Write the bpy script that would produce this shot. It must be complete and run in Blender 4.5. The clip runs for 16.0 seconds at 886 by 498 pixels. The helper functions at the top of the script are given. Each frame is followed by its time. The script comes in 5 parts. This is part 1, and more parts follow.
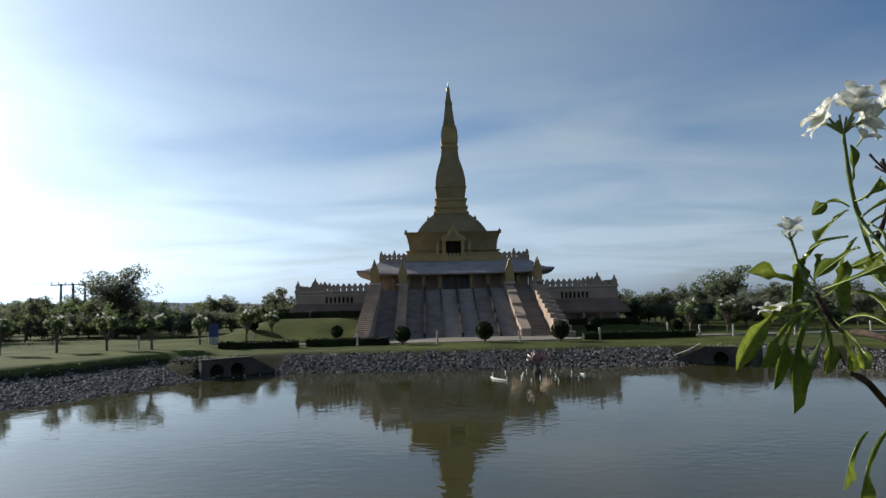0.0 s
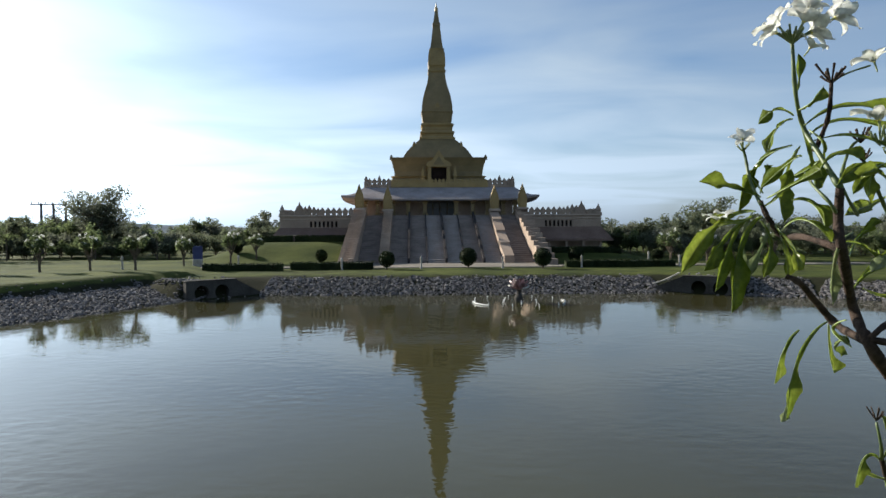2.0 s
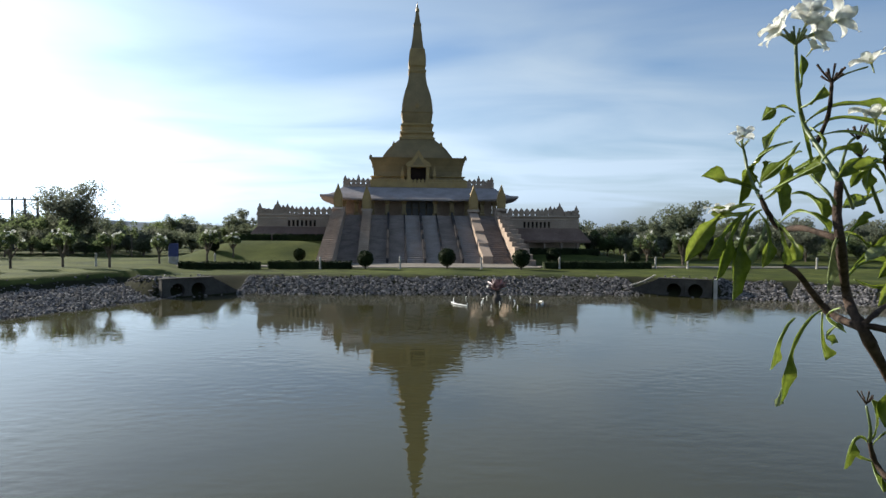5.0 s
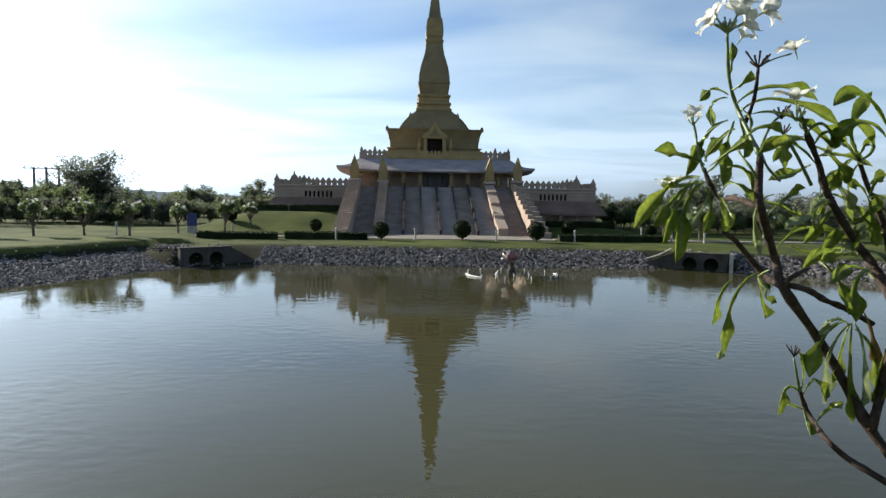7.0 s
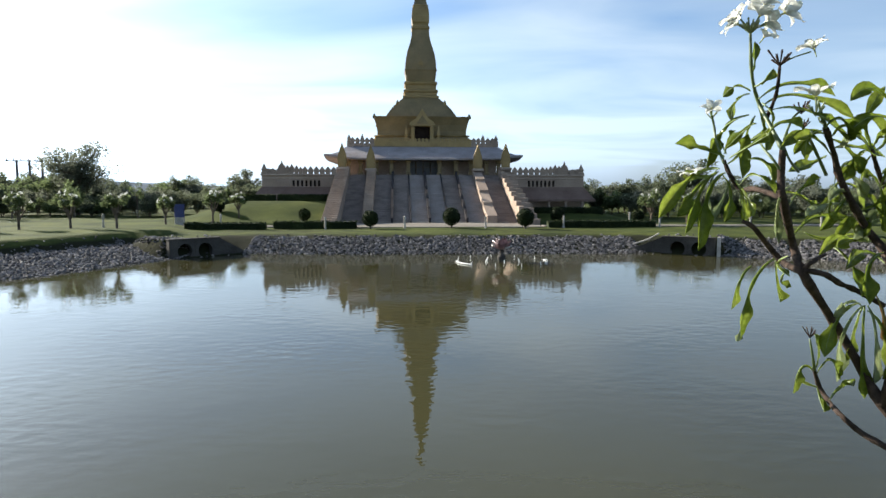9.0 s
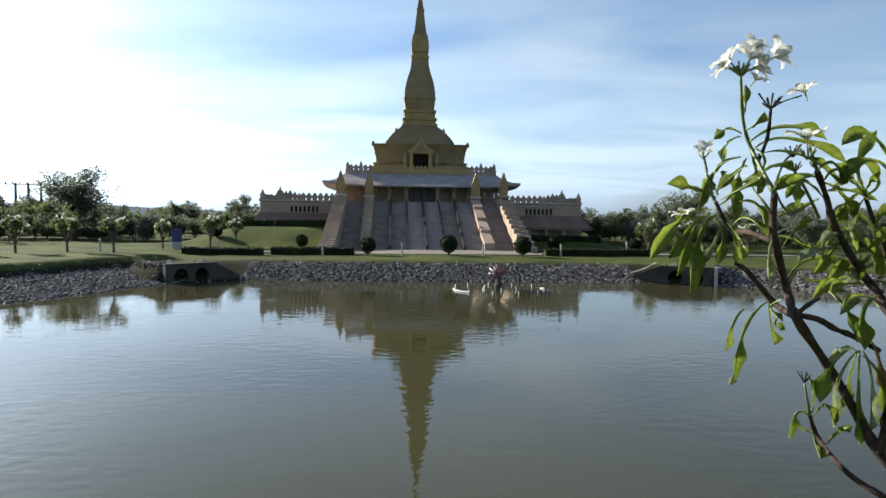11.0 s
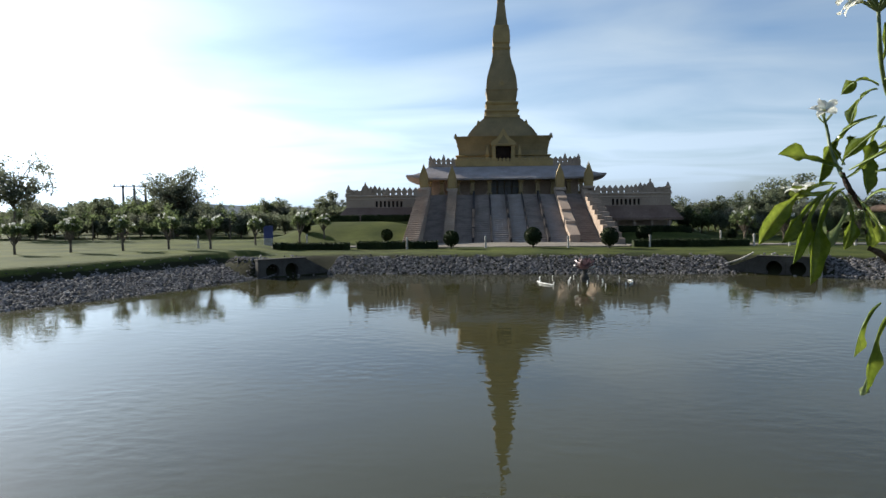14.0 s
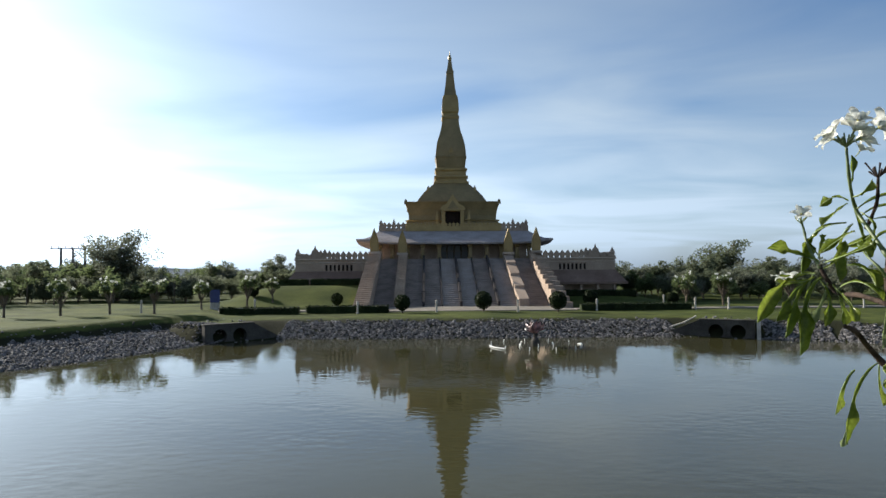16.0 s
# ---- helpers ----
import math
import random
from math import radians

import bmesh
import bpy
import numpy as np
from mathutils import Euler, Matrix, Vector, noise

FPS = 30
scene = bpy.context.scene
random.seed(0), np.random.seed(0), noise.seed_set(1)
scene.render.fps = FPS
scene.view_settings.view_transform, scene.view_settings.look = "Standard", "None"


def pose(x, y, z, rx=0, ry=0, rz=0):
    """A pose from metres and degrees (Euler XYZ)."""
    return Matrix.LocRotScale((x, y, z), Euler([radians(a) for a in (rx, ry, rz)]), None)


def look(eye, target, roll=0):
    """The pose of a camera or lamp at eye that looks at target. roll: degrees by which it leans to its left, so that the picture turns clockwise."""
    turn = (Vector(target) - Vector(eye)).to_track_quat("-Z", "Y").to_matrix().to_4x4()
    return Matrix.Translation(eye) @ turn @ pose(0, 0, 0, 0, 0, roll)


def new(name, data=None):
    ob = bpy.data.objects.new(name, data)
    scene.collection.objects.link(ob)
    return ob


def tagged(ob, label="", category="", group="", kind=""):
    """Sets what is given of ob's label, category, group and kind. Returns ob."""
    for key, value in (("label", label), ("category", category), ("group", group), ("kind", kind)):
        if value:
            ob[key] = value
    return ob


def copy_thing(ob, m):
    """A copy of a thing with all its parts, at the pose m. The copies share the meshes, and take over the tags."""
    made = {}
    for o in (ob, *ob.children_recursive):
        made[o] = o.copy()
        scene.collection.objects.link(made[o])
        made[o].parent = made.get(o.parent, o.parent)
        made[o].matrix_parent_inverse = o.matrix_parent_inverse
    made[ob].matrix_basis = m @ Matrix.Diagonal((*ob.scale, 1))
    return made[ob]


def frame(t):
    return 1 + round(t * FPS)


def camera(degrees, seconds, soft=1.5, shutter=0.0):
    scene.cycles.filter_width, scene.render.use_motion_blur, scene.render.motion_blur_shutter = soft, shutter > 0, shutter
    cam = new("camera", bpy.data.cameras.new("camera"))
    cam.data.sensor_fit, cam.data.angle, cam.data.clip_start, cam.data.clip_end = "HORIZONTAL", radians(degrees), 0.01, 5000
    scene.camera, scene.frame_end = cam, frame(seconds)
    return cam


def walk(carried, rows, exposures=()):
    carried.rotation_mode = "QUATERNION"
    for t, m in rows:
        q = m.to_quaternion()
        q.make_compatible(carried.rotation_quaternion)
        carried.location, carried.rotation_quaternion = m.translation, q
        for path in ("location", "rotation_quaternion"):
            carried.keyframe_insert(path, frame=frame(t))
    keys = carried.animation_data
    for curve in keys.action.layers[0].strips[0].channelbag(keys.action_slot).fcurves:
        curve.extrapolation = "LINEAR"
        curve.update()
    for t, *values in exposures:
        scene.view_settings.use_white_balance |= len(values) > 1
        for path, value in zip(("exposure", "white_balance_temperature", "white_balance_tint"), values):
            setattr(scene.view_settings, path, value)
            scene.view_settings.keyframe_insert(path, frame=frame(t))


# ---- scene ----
cam = camera(66.5, 16.0, soft=1.5)

# seconds, x, y, z, yaw, pitch, roll (roll: the picture turns clockwise)
PATH = [
    (0.0, -0.022, 0.086, 3.461, -1.18, 4.39, -1.27),
    (0.5, -0.004, 0.121, 3.441, -1.87, 2.76, -0.95),
    (1.0, 0.001, 0.150, 3.420, -2.03, 0.80, -0.71),
    (1.5, 0.006, 0.006, 3.410, -2.12, -0.45, -0.54),
    (2.0, 0.021, 0.030, 3.409, -2.35, -1.84, -0.31),
    (2.5, 0.020, 0.027, 3.411, -2.56, -2.09, -0.33),
    (3.0, 0.015, 0.021, 3.407, -3.00, -1.83, 0.21),
    (3.5, 0.000, 0.000, 3.400, -3.20, -1.76, 0.60),
    (6.0, -0.079, -0.030, 3.379, -4.63, -1.81, 0.13),
    (6.5, -0.034, -0.108, 3.385, -3.99, -2.01, 0.40),
    (7.0, 0.030, -0.204, 3.374, -2.85, -4.17, 0.86),
    (7.5, -0.017, -0.233, 3.359, -3.28, -5.80, 0.50),
    (8.0, -0.069, -0.247, 3.364, -3.86, -6.85, 0.15),
    (8.5, -0.079, -0.233, 3.369, -4.06, -7.20, 0.14),
    (9.0, -0.090, -0.271, 3.390, -3.86, -5.22, 0.09),
    (11.5, -0.063, -0.220, 3.420, -3.93, -2.82, 0.87),
    (12.0, -0.072, -0.193, 3.417, -3.65, -2.59, 0.98),
    (12.5, -0.094, -0.208, 3.414, -3.91, -2.12, 0.93),
    (13.0, -0.092, -0.195, 3.409, -3.01, -1.67, 1.17),
    (13.5, -0.081, -0.151, 3.392, 2.97, -2.29, 0.62),
    (14.0, -0.009, -0.033, 3.397, 3.09, -3.54, -0.54),
    (14.5, -0.156, -0.152, 3.391, 0.64, -4.06, -1.23),
    (15.0, -0.226, -0.200, 3.422, -0.97, -3.42, -0.90),
    (15.5, -0.249, -0.270, 3.425, -1.29, -1.47, -0.41),
    (16.0, -0.277, -0.315, 3.453, -1.38, 1.81, -0.40),
]


def eye_pose(x, y, z, yaw, pitch, roll):
    return pose(x, y, z, 90 + pitch, 0, yaw) @ pose(0, 0, 0, 0, 0, roll)


walk(cam, [(row[0], eye_pose(*row[1:])) for row in PATH],
     exposures=[(t, s + 1.0, 6350, 8) for t, s in ((0.0, -0.47), (1.0, -0.34), (1.6, -0.12), (3.5, 0.0), (6.5, 0.05), (8.5, 0.4), (9.0, 0.4), (11.5, 0.15), (13.0, 0.0), (16.0, 0.0))])

# ---- world and sun ----
SUN_AZ, SUN_EL = radians(-53.0), radians(22.0)   # measured from +y towards +x
world = bpy.data.worlds.new("sky")
scene.world = world
world.use_nodes = True


def build_sky():
    nt = world.node_tree
    nt.nodes.clear()
    out = nt.nodes.new("ShaderNodeOutputWorld")
    bg = nt.nodes.new("ShaderNodeBackground")
    sky = nt.nodes.new("ShaderNodeTexSky")
    sky.sky_type = "NISHITA"
    sky.sun_disc = False
    sky.sun_elevation, sky.sun_rotation = SUN_EL, SUN_AZ
    sky.air_density, sky.dust_density, sky.ozone_density = 1.0, 1.4, 5.5
    bg.inputs["Strength"].default_value = 0.07
    tc = nt.nodes.new("ShaderNodeTexCoord")
    # thin high cloud: streaks in the plane of a far cloud layer
    sep = nt.nodes.new("ShaderNodeSeparateXYZ")
    nt.links.new(tc.outputs["Generated"], sep.inputs[0])
    zz = nt.nodes.new("ShaderNodeMath"); zz.operation = "MAXIMUM"; zz.inputs[1].default_value = 0.03
    nt.links.new(sep.outputs["Z"], zz.inputs[0])
    za = nt.nodes.new("ShaderNodeMath"); za.operation = "ADD"; za.inputs[1].default_value = 0.07
    nt.links.new(zz.outputs[0], za.inputs[0])
    dx = nt.nodes.new("ShaderNodeMath"); dx.operation = "DIVIDE"
    dy = nt.nodes.new("ShaderNodeMath"); dy.operation = "DIVIDE"
    for d, axis in ((dx, "X"), (dy, "Y")):
        nt.links.new(sep.outputs[axis], d.inputs[0])
        nt.links.new(za.outputs[0], d.inputs[1])
    comb = nt.nodes.new("ShaderNodeCombineXYZ")
    nt.links.new(dx.outputs[0], comb.inputs[0]); nt.links.new(dy.outputs[0], comb.inputs[1])
    mp = nt.nodes.new("ShaderNodeMapping")
    mp.inputs["Rotation"].default_value = (0, 0, radians(64))
    mp.inputs["Scale"].default_value = (0.7, 1.0, 1)
    nt.links.new(comb.outputs[0], mp.inputs[0])
    n1 = nt.nodes.new("ShaderNodeTexNoise")
    n1.inputs["Scale"].default_value, n1.inputs["Detail"].default_value, n1.inputs["Roughness"].default_value = 0.9, 6, 0.45
    n1.inputs["Distortion"].default_value = 0.6
    nt.links.new(mp.outputs[0], n1.inputs["Vector"])
    ramp = nt.nodes.new("ShaderNodeMapRange")
    ramp.inputs["From Min"].default_value, ramp.inputs["From Max"].default_value = 0.31, 0.70
    ramp.inputs["To Min"].default_value, ramp.inputs["To Max"].default_value = 0.0, 0.75
    nt.links.new(n1.outputs["Fac"], ramp.inputs["Value"])
    # cloud brightness follows the sky's own, greyed
    bw = nt.nodes.new("ShaderNodeRGBToBW")
    nt.links.new(sky.outputs[0], bw.inputs[0])
    amp = nt.nodes.new("ShaderNodeMath"); amp.operation = "MULTIPLY_ADD"; amp.inputs[1].default_value = 1.35; amp.inputs[2].default_value = 1.3
    nt.links.new(bw.outputs[0], amp.inputs[0])
    tint = nt.nodes.new("ShaderNodeMix"); tint.data_type = "RGBA"; tint.blend_type = "MULTIPLY"; tint.inputs["Factor"].default_value = 1.0
    nt.links.new(amp.outputs[0], tint.inputs["A"]); tint.inputs["B"].default_value = (0.80, 0.98, 1.19, 1)
    mix = nt.nodes.new("ShaderNodeMix"); mix.data_type = "RGBA"
    # haze thickens towards the horizon
    hz = nt.nodes.new("ShaderNodeMapRange")
    hz.inputs["From Min"].default_value, hz.inputs["From Max"].default_value = 0.0, 0.30
    hz.inputs["To Min"].default_value, hz.inputs["To Max"].default_value = 0.6, 0.0
    nt.links.new(sep.outputs["Z"], hz.inputs["Value"])
    mx = nt.nodes.new("ShaderNodeMath"); mx.operation = "ADD"; mx.use_clamp = True
    nt.links.new(ramp.outputs[0], mx.inputs[0]); nt.links.new(hz.outputs[0], mx.inputs[1])
    nt.links.new(mx.outputs[0], mix.inputs["Factor"])
    nt.links.new(sky.outputs[0], mix.inputs["A"]); nt.links.new(tint.outputs["Result"], mix.inputs["B"])
    nt.links.new(mix.outputs["Result"], bg.inputs["Color"])
    nt.links.new(bg.outputs[0], out.inputs["Surface"])


build_sky()
sun_data = bpy.data.lights.new("sun", "SUN")
sun_data.energy, sun_data.angle, sun_data.color = 5.0, radians(0.6), (1.0, 0.92, 0.80)
sun = new("sun", sun_data)
sun.matrix_world = look((math.sin(SUN_AZ) * math.cos(SUN_EL) * 90, math.cos(SUN_AZ) * math.cos(SUN_EL) * 90, math.sin(SUN_EL) * 90), (0, 0, 0))

# ---- materials ----
def surface(name, low, high, scale=2.0, fine=30.0, rough=0.8, bump=0.2, metal=0.0, per_piece=0.0, detail=6, sheen=None, trans=0.0, dist=0.02, stretch=(1, 1, 1)):
    """A two-scale mottled surface: broad stains from low to high, fine grain as colour and relief."""
    m = bpy.data.materials.new(name)
    m.use_nodes = True
    nt = m.node_tree
    b = nt.nodes["Principled BSDF"]
    tc = nt.nodes.new("ShaderNodeNewGeometry")
    mp = nt.nodes.new("ShaderNodeMapping")
    mp.inputs["Scale"].default_value = stretch
    nt.links.new(tc.outputs["Position"], mp.inputs[0])
    a = nt.nodes.new("ShaderNodeTexNoise"); a.inputs["Scale"].default_value = scale; a.inputs["Detail"].default_value = detail
    f = nt.nodes.new("ShaderNodeTexNoise"); f.inputs["Scale"].default_value = fine; f.inputs["Detail"].default_value = 3
    for n in (a, f):
        nt.links.new(mp.outputs[0], n.inputs["Vector"])
    r = nt.nodes.new("ShaderNodeMapRange"); r.inputs["From Min"].default_value = 0.3; r.inputs["From Max"].default_value = 0.7
    nt.links.new(a.outputs["Fac"], r.inputs["Value"])
    mix = nt.nodes.new("ShaderNodeMix"); mix.data_type = "RGBA"
    mix.inputs["A"].default_value, mix.inputs["B"].default_value = (*low, 1), (*high, 1)
    nt.links.new(r.outputs[0], mix.inputs["Factor"])
    v = nt.nodes.new("ShaderNodeHueSaturation")
    g = nt.nodes.new("ShaderNodeMapRange"); g.inputs["From Min"].default_value = 0.25; g.inputs["From Max"].default_value = 0.75
    g.inputs["To Min"].default_value, g.inputs["To Max"].default_value = 0.75, 1.25
    nt.links.new(f.outputs["Fac"], g.inputs["Value"])
    last = g.outputs[0]
    if per_piece:
        o = nt.nodes.new("ShaderNodeNewGeometry")
        oi = nt.nodes.new("ShaderNodeObjectInfo")
        ad = nt.nodes.new("ShaderNodeMath"); ad.operation = "ADD"
        nt.links.new(o.outputs["Random Per Island"], ad.inputs[0]); nt.links.new(oi.outputs["Random"], ad.inputs[1])
        fr = nt.nodes.new("ShaderNodeMath"); fr.operation = "FRACT"
        nt.links.new(ad.outputs[0], fr.inputs[0])
        pr = nt.nodes.new("ShaderNodeMapRange")
        pr.inputs["To Min"].default_value, pr.inputs["To Max"].default_value = 1 - per_piece, 1 + per_piece
        nt.links.new(fr.outputs[0], pr.inputs["Value"])
        mu = nt.nodes.new("ShaderNodeMath"); mu.operation = "MULTIPLY"
        nt.links.new(last, mu.inputs[0]); nt.links.new(pr.outputs[0], mu.inputs[1])
        last = mu.outputs[0]
    nt.links.new(last, v.inputs["Value"])
    nt.links.new(mix.outputs["Result"], v.inputs["Color"])
    nt.links.new(v.outputs[0], b.inputs["Base Color"])
    b.inputs["Roughness"].default_value, b.inputs["Metallic"].default_value = rough, metal
    b.inputs["Specular IOR Level"].default_value = 0.06 if rough > 0.9 else 0.12 if rough > 0.65 else 0.5
    if bump:
        bp = nt.nodes.new("ShaderNodeBump"); bp.inputs["Strength"].default_value = bump; bp.inputs["Distance"].default_value = dist
        nt.links.new(f.outputs["Fac"], bp.inputs["Height"])
        nt.links.new(bp.outputs[0], b.inputs["Normal"])
    if trans:
        t = nt.nodes.new("ShaderNodeBsdfTranslucent")
        nt.links.new(v.outputs[0], t.inputs["Color"])
        ms = nt.nodes.new("ShaderNodeMixShader"); ms.inputs[0].default_value = trans
        nt.links.new(b.outputs[0], ms.inputs[1]); nt.links.new(t.outputs[0], ms.inputs[2])
        nt.links.new(ms.outputs[0], nt.nodes["Material Output"].inputs["Surface"])
    return m


def water_surface():
    m = bpy.data.materials.new("pond_water")
    m.use_nodes = True
    nt = m.node_tree
    b = nt.nodes["Principled BSDF"]
    b.inputs["Roughness"].default_value = 0.03
    b.inputs["IOR"].default_value = 1.35
    # the finest ripples scatter the low sun into a wide glow
    b.inputs["Coat Weight"].default_value, b.inputs["Coat Roughness"].default_value, b.inputs["Coat IOR"].default_value = 0.06, 0.5, 1.33
    g = nt.nodes.new("ShaderNodeNewGeometry")
    n0 = nt.nodes.new("ShaderNodeTexNoise"); n0.inputs["Scale"].default_value = 0.12; n0.inputs["Detail"].default_value = 4
    nt.links.new(g.outputs["Position"], n0.inputs["Vector"])
    mix = nt.nodes.new("ShaderNodeMix"); mix.data_type = "RGBA"
    mix.inputs["A"].default_value, mix.inputs["B"].default_value = (0.037, 0.0345, 0.013, 1), (0.049, 0.0455, 0.0175, 1)
    nt.links.new(n0.outputs["Fac"], mix.inputs["Factor"]); nt.links.new(mix.outputs["Result"], b.inputs["Base Color"])
    mp = nt.nodes.new("ShaderNodeMapping"); mp.inputs["Scale"].default_value = (1.0, 1.5, 1); mp.inputs["Rotation"].default_value = (0, 0, radians(8))
    nt.links.new(g.outputs["Position"], mp.inputs[0])
    n1 = nt.nodes.new("ShaderNodeTexNoise"); n1.inputs["Scale"].default_value = 2.0; n1.inputs["Detail"].default_value = 2
    n2 = nt.nodes.new("ShaderNodeTexNoise"); n2.inputs["Scale"].default_value = 0.22; n2.inputs["Detail"].default_value = 2
    nt.links.new(mp.outputs[0], n1.inputs["Vector"]); nt.links.new(g.outputs["Position"], n2.inputs["Vector"])
    # calm and ruffled patches
    r = nt.nodes.new("ShaderNodeMapRange"); r.inputs["From Min"].default_value = 0.4; r.inputs["From Max"].default_value = 0.65
    r.inputs["To Min"].default_value = 0.25; r.inputs["To Max"].default_value = 1.0
    nt.links.new(n2.outputs["Fac"], r.inputs["Value"])
    mu = nt.nodes.new("ShaderNodeMath"); mu.operation = "MULTIPLY"
    nt.links.new(n1.outputs["Fac"], mu.inputs[0]); nt.links.new(r.outputs[0], mu.inputs[1])
    bp = nt.nodes.new("ShaderNodeBump"); bp.inputs["Strength"].default_value = 0.19; bp.inputs["Distance"].default_value = 0.06
    nt.links.new(mu.outputs[0], bp.inputs["Height"]); nt.links.new(bp.outputs[0], b.inputs["Normal"])
    return m


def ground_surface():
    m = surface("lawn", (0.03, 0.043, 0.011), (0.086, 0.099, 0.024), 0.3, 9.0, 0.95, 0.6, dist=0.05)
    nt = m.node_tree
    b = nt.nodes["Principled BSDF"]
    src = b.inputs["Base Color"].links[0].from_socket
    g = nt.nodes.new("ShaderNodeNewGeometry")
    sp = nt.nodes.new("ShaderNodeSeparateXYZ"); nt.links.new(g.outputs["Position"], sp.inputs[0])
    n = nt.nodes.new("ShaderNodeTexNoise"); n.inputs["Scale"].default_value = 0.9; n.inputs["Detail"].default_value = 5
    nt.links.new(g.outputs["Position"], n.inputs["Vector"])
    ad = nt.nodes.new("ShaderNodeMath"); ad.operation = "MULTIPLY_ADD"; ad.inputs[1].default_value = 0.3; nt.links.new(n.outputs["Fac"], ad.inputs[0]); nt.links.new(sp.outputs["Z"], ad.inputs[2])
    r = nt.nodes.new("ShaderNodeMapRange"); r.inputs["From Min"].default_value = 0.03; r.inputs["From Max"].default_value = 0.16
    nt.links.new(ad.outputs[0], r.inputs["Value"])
    # bank soil by height, darkened further to paint the shade on the slope
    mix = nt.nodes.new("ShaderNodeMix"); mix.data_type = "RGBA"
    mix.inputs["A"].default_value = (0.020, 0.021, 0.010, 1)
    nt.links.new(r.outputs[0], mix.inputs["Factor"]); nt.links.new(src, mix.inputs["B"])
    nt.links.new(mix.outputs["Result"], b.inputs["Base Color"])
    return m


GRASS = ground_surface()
WATER = water_surface()
STONE = surface("riprap_stone", (0.05, 0.047, 0.046), (0.20, 0.187, 0.182), 3.0, 22, 0.8, 0.5, per_piece=0.7)
SAND = surface("sandstone", (0.27, 0.205, 0.158), (0.38, 0.295, 0.228), 0.5, 9, 0.85, 0.25)
SANDLIGHT = surface("pale_sandstone", (0.32, 0.25, 0.195), (0.43, 0.345, 0.275), 0.6, 9, 0.85, 0.25)
REDSTONE = surface("red_brown_stone", (0.15, 0.10, 0.078), (0.215, 0.15, 0.118), 0.6, 9, 0.85, 0.25)
STEP = surface("granite_steps", (0.19, 0.155, 0.135), (0.29, 0.245, 0.22), 0.9, 12, 0.7, 0.25, stretch=(1, 1, 2.5))
STEPPALE = surface("pale_granite_steps", (0.255, 0.22, 0.20), (0.345, 0.305, 0.285), 0.9, 12, 0.7, 0.25, stretch=(1, 1, 2.5))
# near-black kerb colour that paints the shadow lines between stair lanes
STEPSHADOW = surface("shadow_line_granite", (0.03, 0.027, 0.027), (0.055, 0.048, 0.048), 1.0, 14, 0.95, 0.2)
# both golds are dulled in colour for the backlight and haze on the tower
GOLD = surface("gold_paint", (0.24, 0.165, 0.06), (0.34, 0.24, 0.09), 0.9, 16, 0.5, 0.2, metal=0.1)
GOLDDULL = surface("backlight_dulled_gold", (0.17, 0.125, 0.055), (0.26, 0.19, 0.085), 0.6, 14, 0.55, 0.3, metal=0.1)
ROOFGREY = surface("grey_roof_slab", (0.24, 0.215, 0.21), (0.33, 0.30, 0.295), 0.7, 8, 0.75, 0.2)
# near-black colour that paints the shade inside doorway, slits and pipes
OPENING_SHADE = surface("opening_shade_colour", (0.014, 0.010, 0.009), (0.034, 0.024, 0.020), 1.5, 12, 0.92, 0.1)
GLASSDARK = surface("dark_door_glass", (0.015, 0.016, 0.02), (0.03, 0.03, 0.035), 1.0, 6, 0.35, 0.0)
BRONZE = surface("bronze_frame", (0.05, 0.035, 0.02), (0.09, 0.065, 0.035), 2.0, 20, 0.6, 0.1)
# mottled concrete, its colour set darker for the shade on the culverts
CONCRETE = surface("shade_toned_concrete", (0.034, 0.031, 0.027), (0.085, 0.078, 0.068), 0.8, 12, 0.9, 0.4)
PAVING = surface("pale_paving", (0.16, 0.14, 0.115), (0.24, 0.215, 0.18), 0.5, 8, 0.85, 0.2)
WHITEPOST = surface("weathered_white_paint", (0.30, 0.28, 0.245), (0.46, 0.43, 0.385), 3, 20, 0.7, 0.2)
BARK = surface("grey_bark", (0.07, 0.055, 0.042), (0.16, 0.13, 0.10), 4, 40, 0.95, 0.7, dist=0.01)
TWIG = surface("brown_twig_bark", (0.02, 0.014, 0.011), (0.075, 0.052, 0.04), 45, 220, 0.85, 1.0, dist=0.004)
GREENSTEM = surface("green_stem", (0.05, 0.08, 0.02), (0.12, 0.15, 0.05), 30, 120, 0.5, 0.2, dist=0.002)
# far foliage: dark and grey greens lightened in colour to stand for haze
LEAFDARK = surface("dark_foliage", (0.10, 0.12, 0.072), (0.14, 0.155, 0.10), 0.5, 5, 0.9, 0.0, per_piece=0.35, trans=0.62)
LEAFMID = surface("green_foliage", (0.09, 0.12, 0.05), (0.14, 0.17, 0.08), 0.6, 5, 0.8, 0.0, per_piece=0.35, trans=0.62)
LEAFHAZE = surface("grey_green_foliage", (0.12, 0.135, 0.095), (0.17, 0.18, 0.135), 0.5, 5, 0.9, 0.0, per_piece=0.35, trans=0.62)
HEDGELEAF = surface("clipped_hedge", (0.012, 0.02, 0.007), (0.032, 0.045, 0.014), 0.8, 8, 0.7, 0.0, per_piece=0.35, trans=0.15)
PETALFAR = surface("far_white_blossom", (0.6, 0.6, 0.55), (0.8, 0.8, 0.76), 2, 10, 0.6, 0.0, trans=0.3)
LEAF = surface("glossy_leaf", (0.15, 0.21, 0.024), (0.27, 0.32, 0.055), 14, 90, 0.24, 0.25, trans=0.55, dist=0.001)
LEAFPALE = surface("pale_leaf", (0.22, 0.27, 0.12), (0.36, 0.40, 0.22), 14, 90, 0.4, 0.15, trans=0.4, dist=0.001)
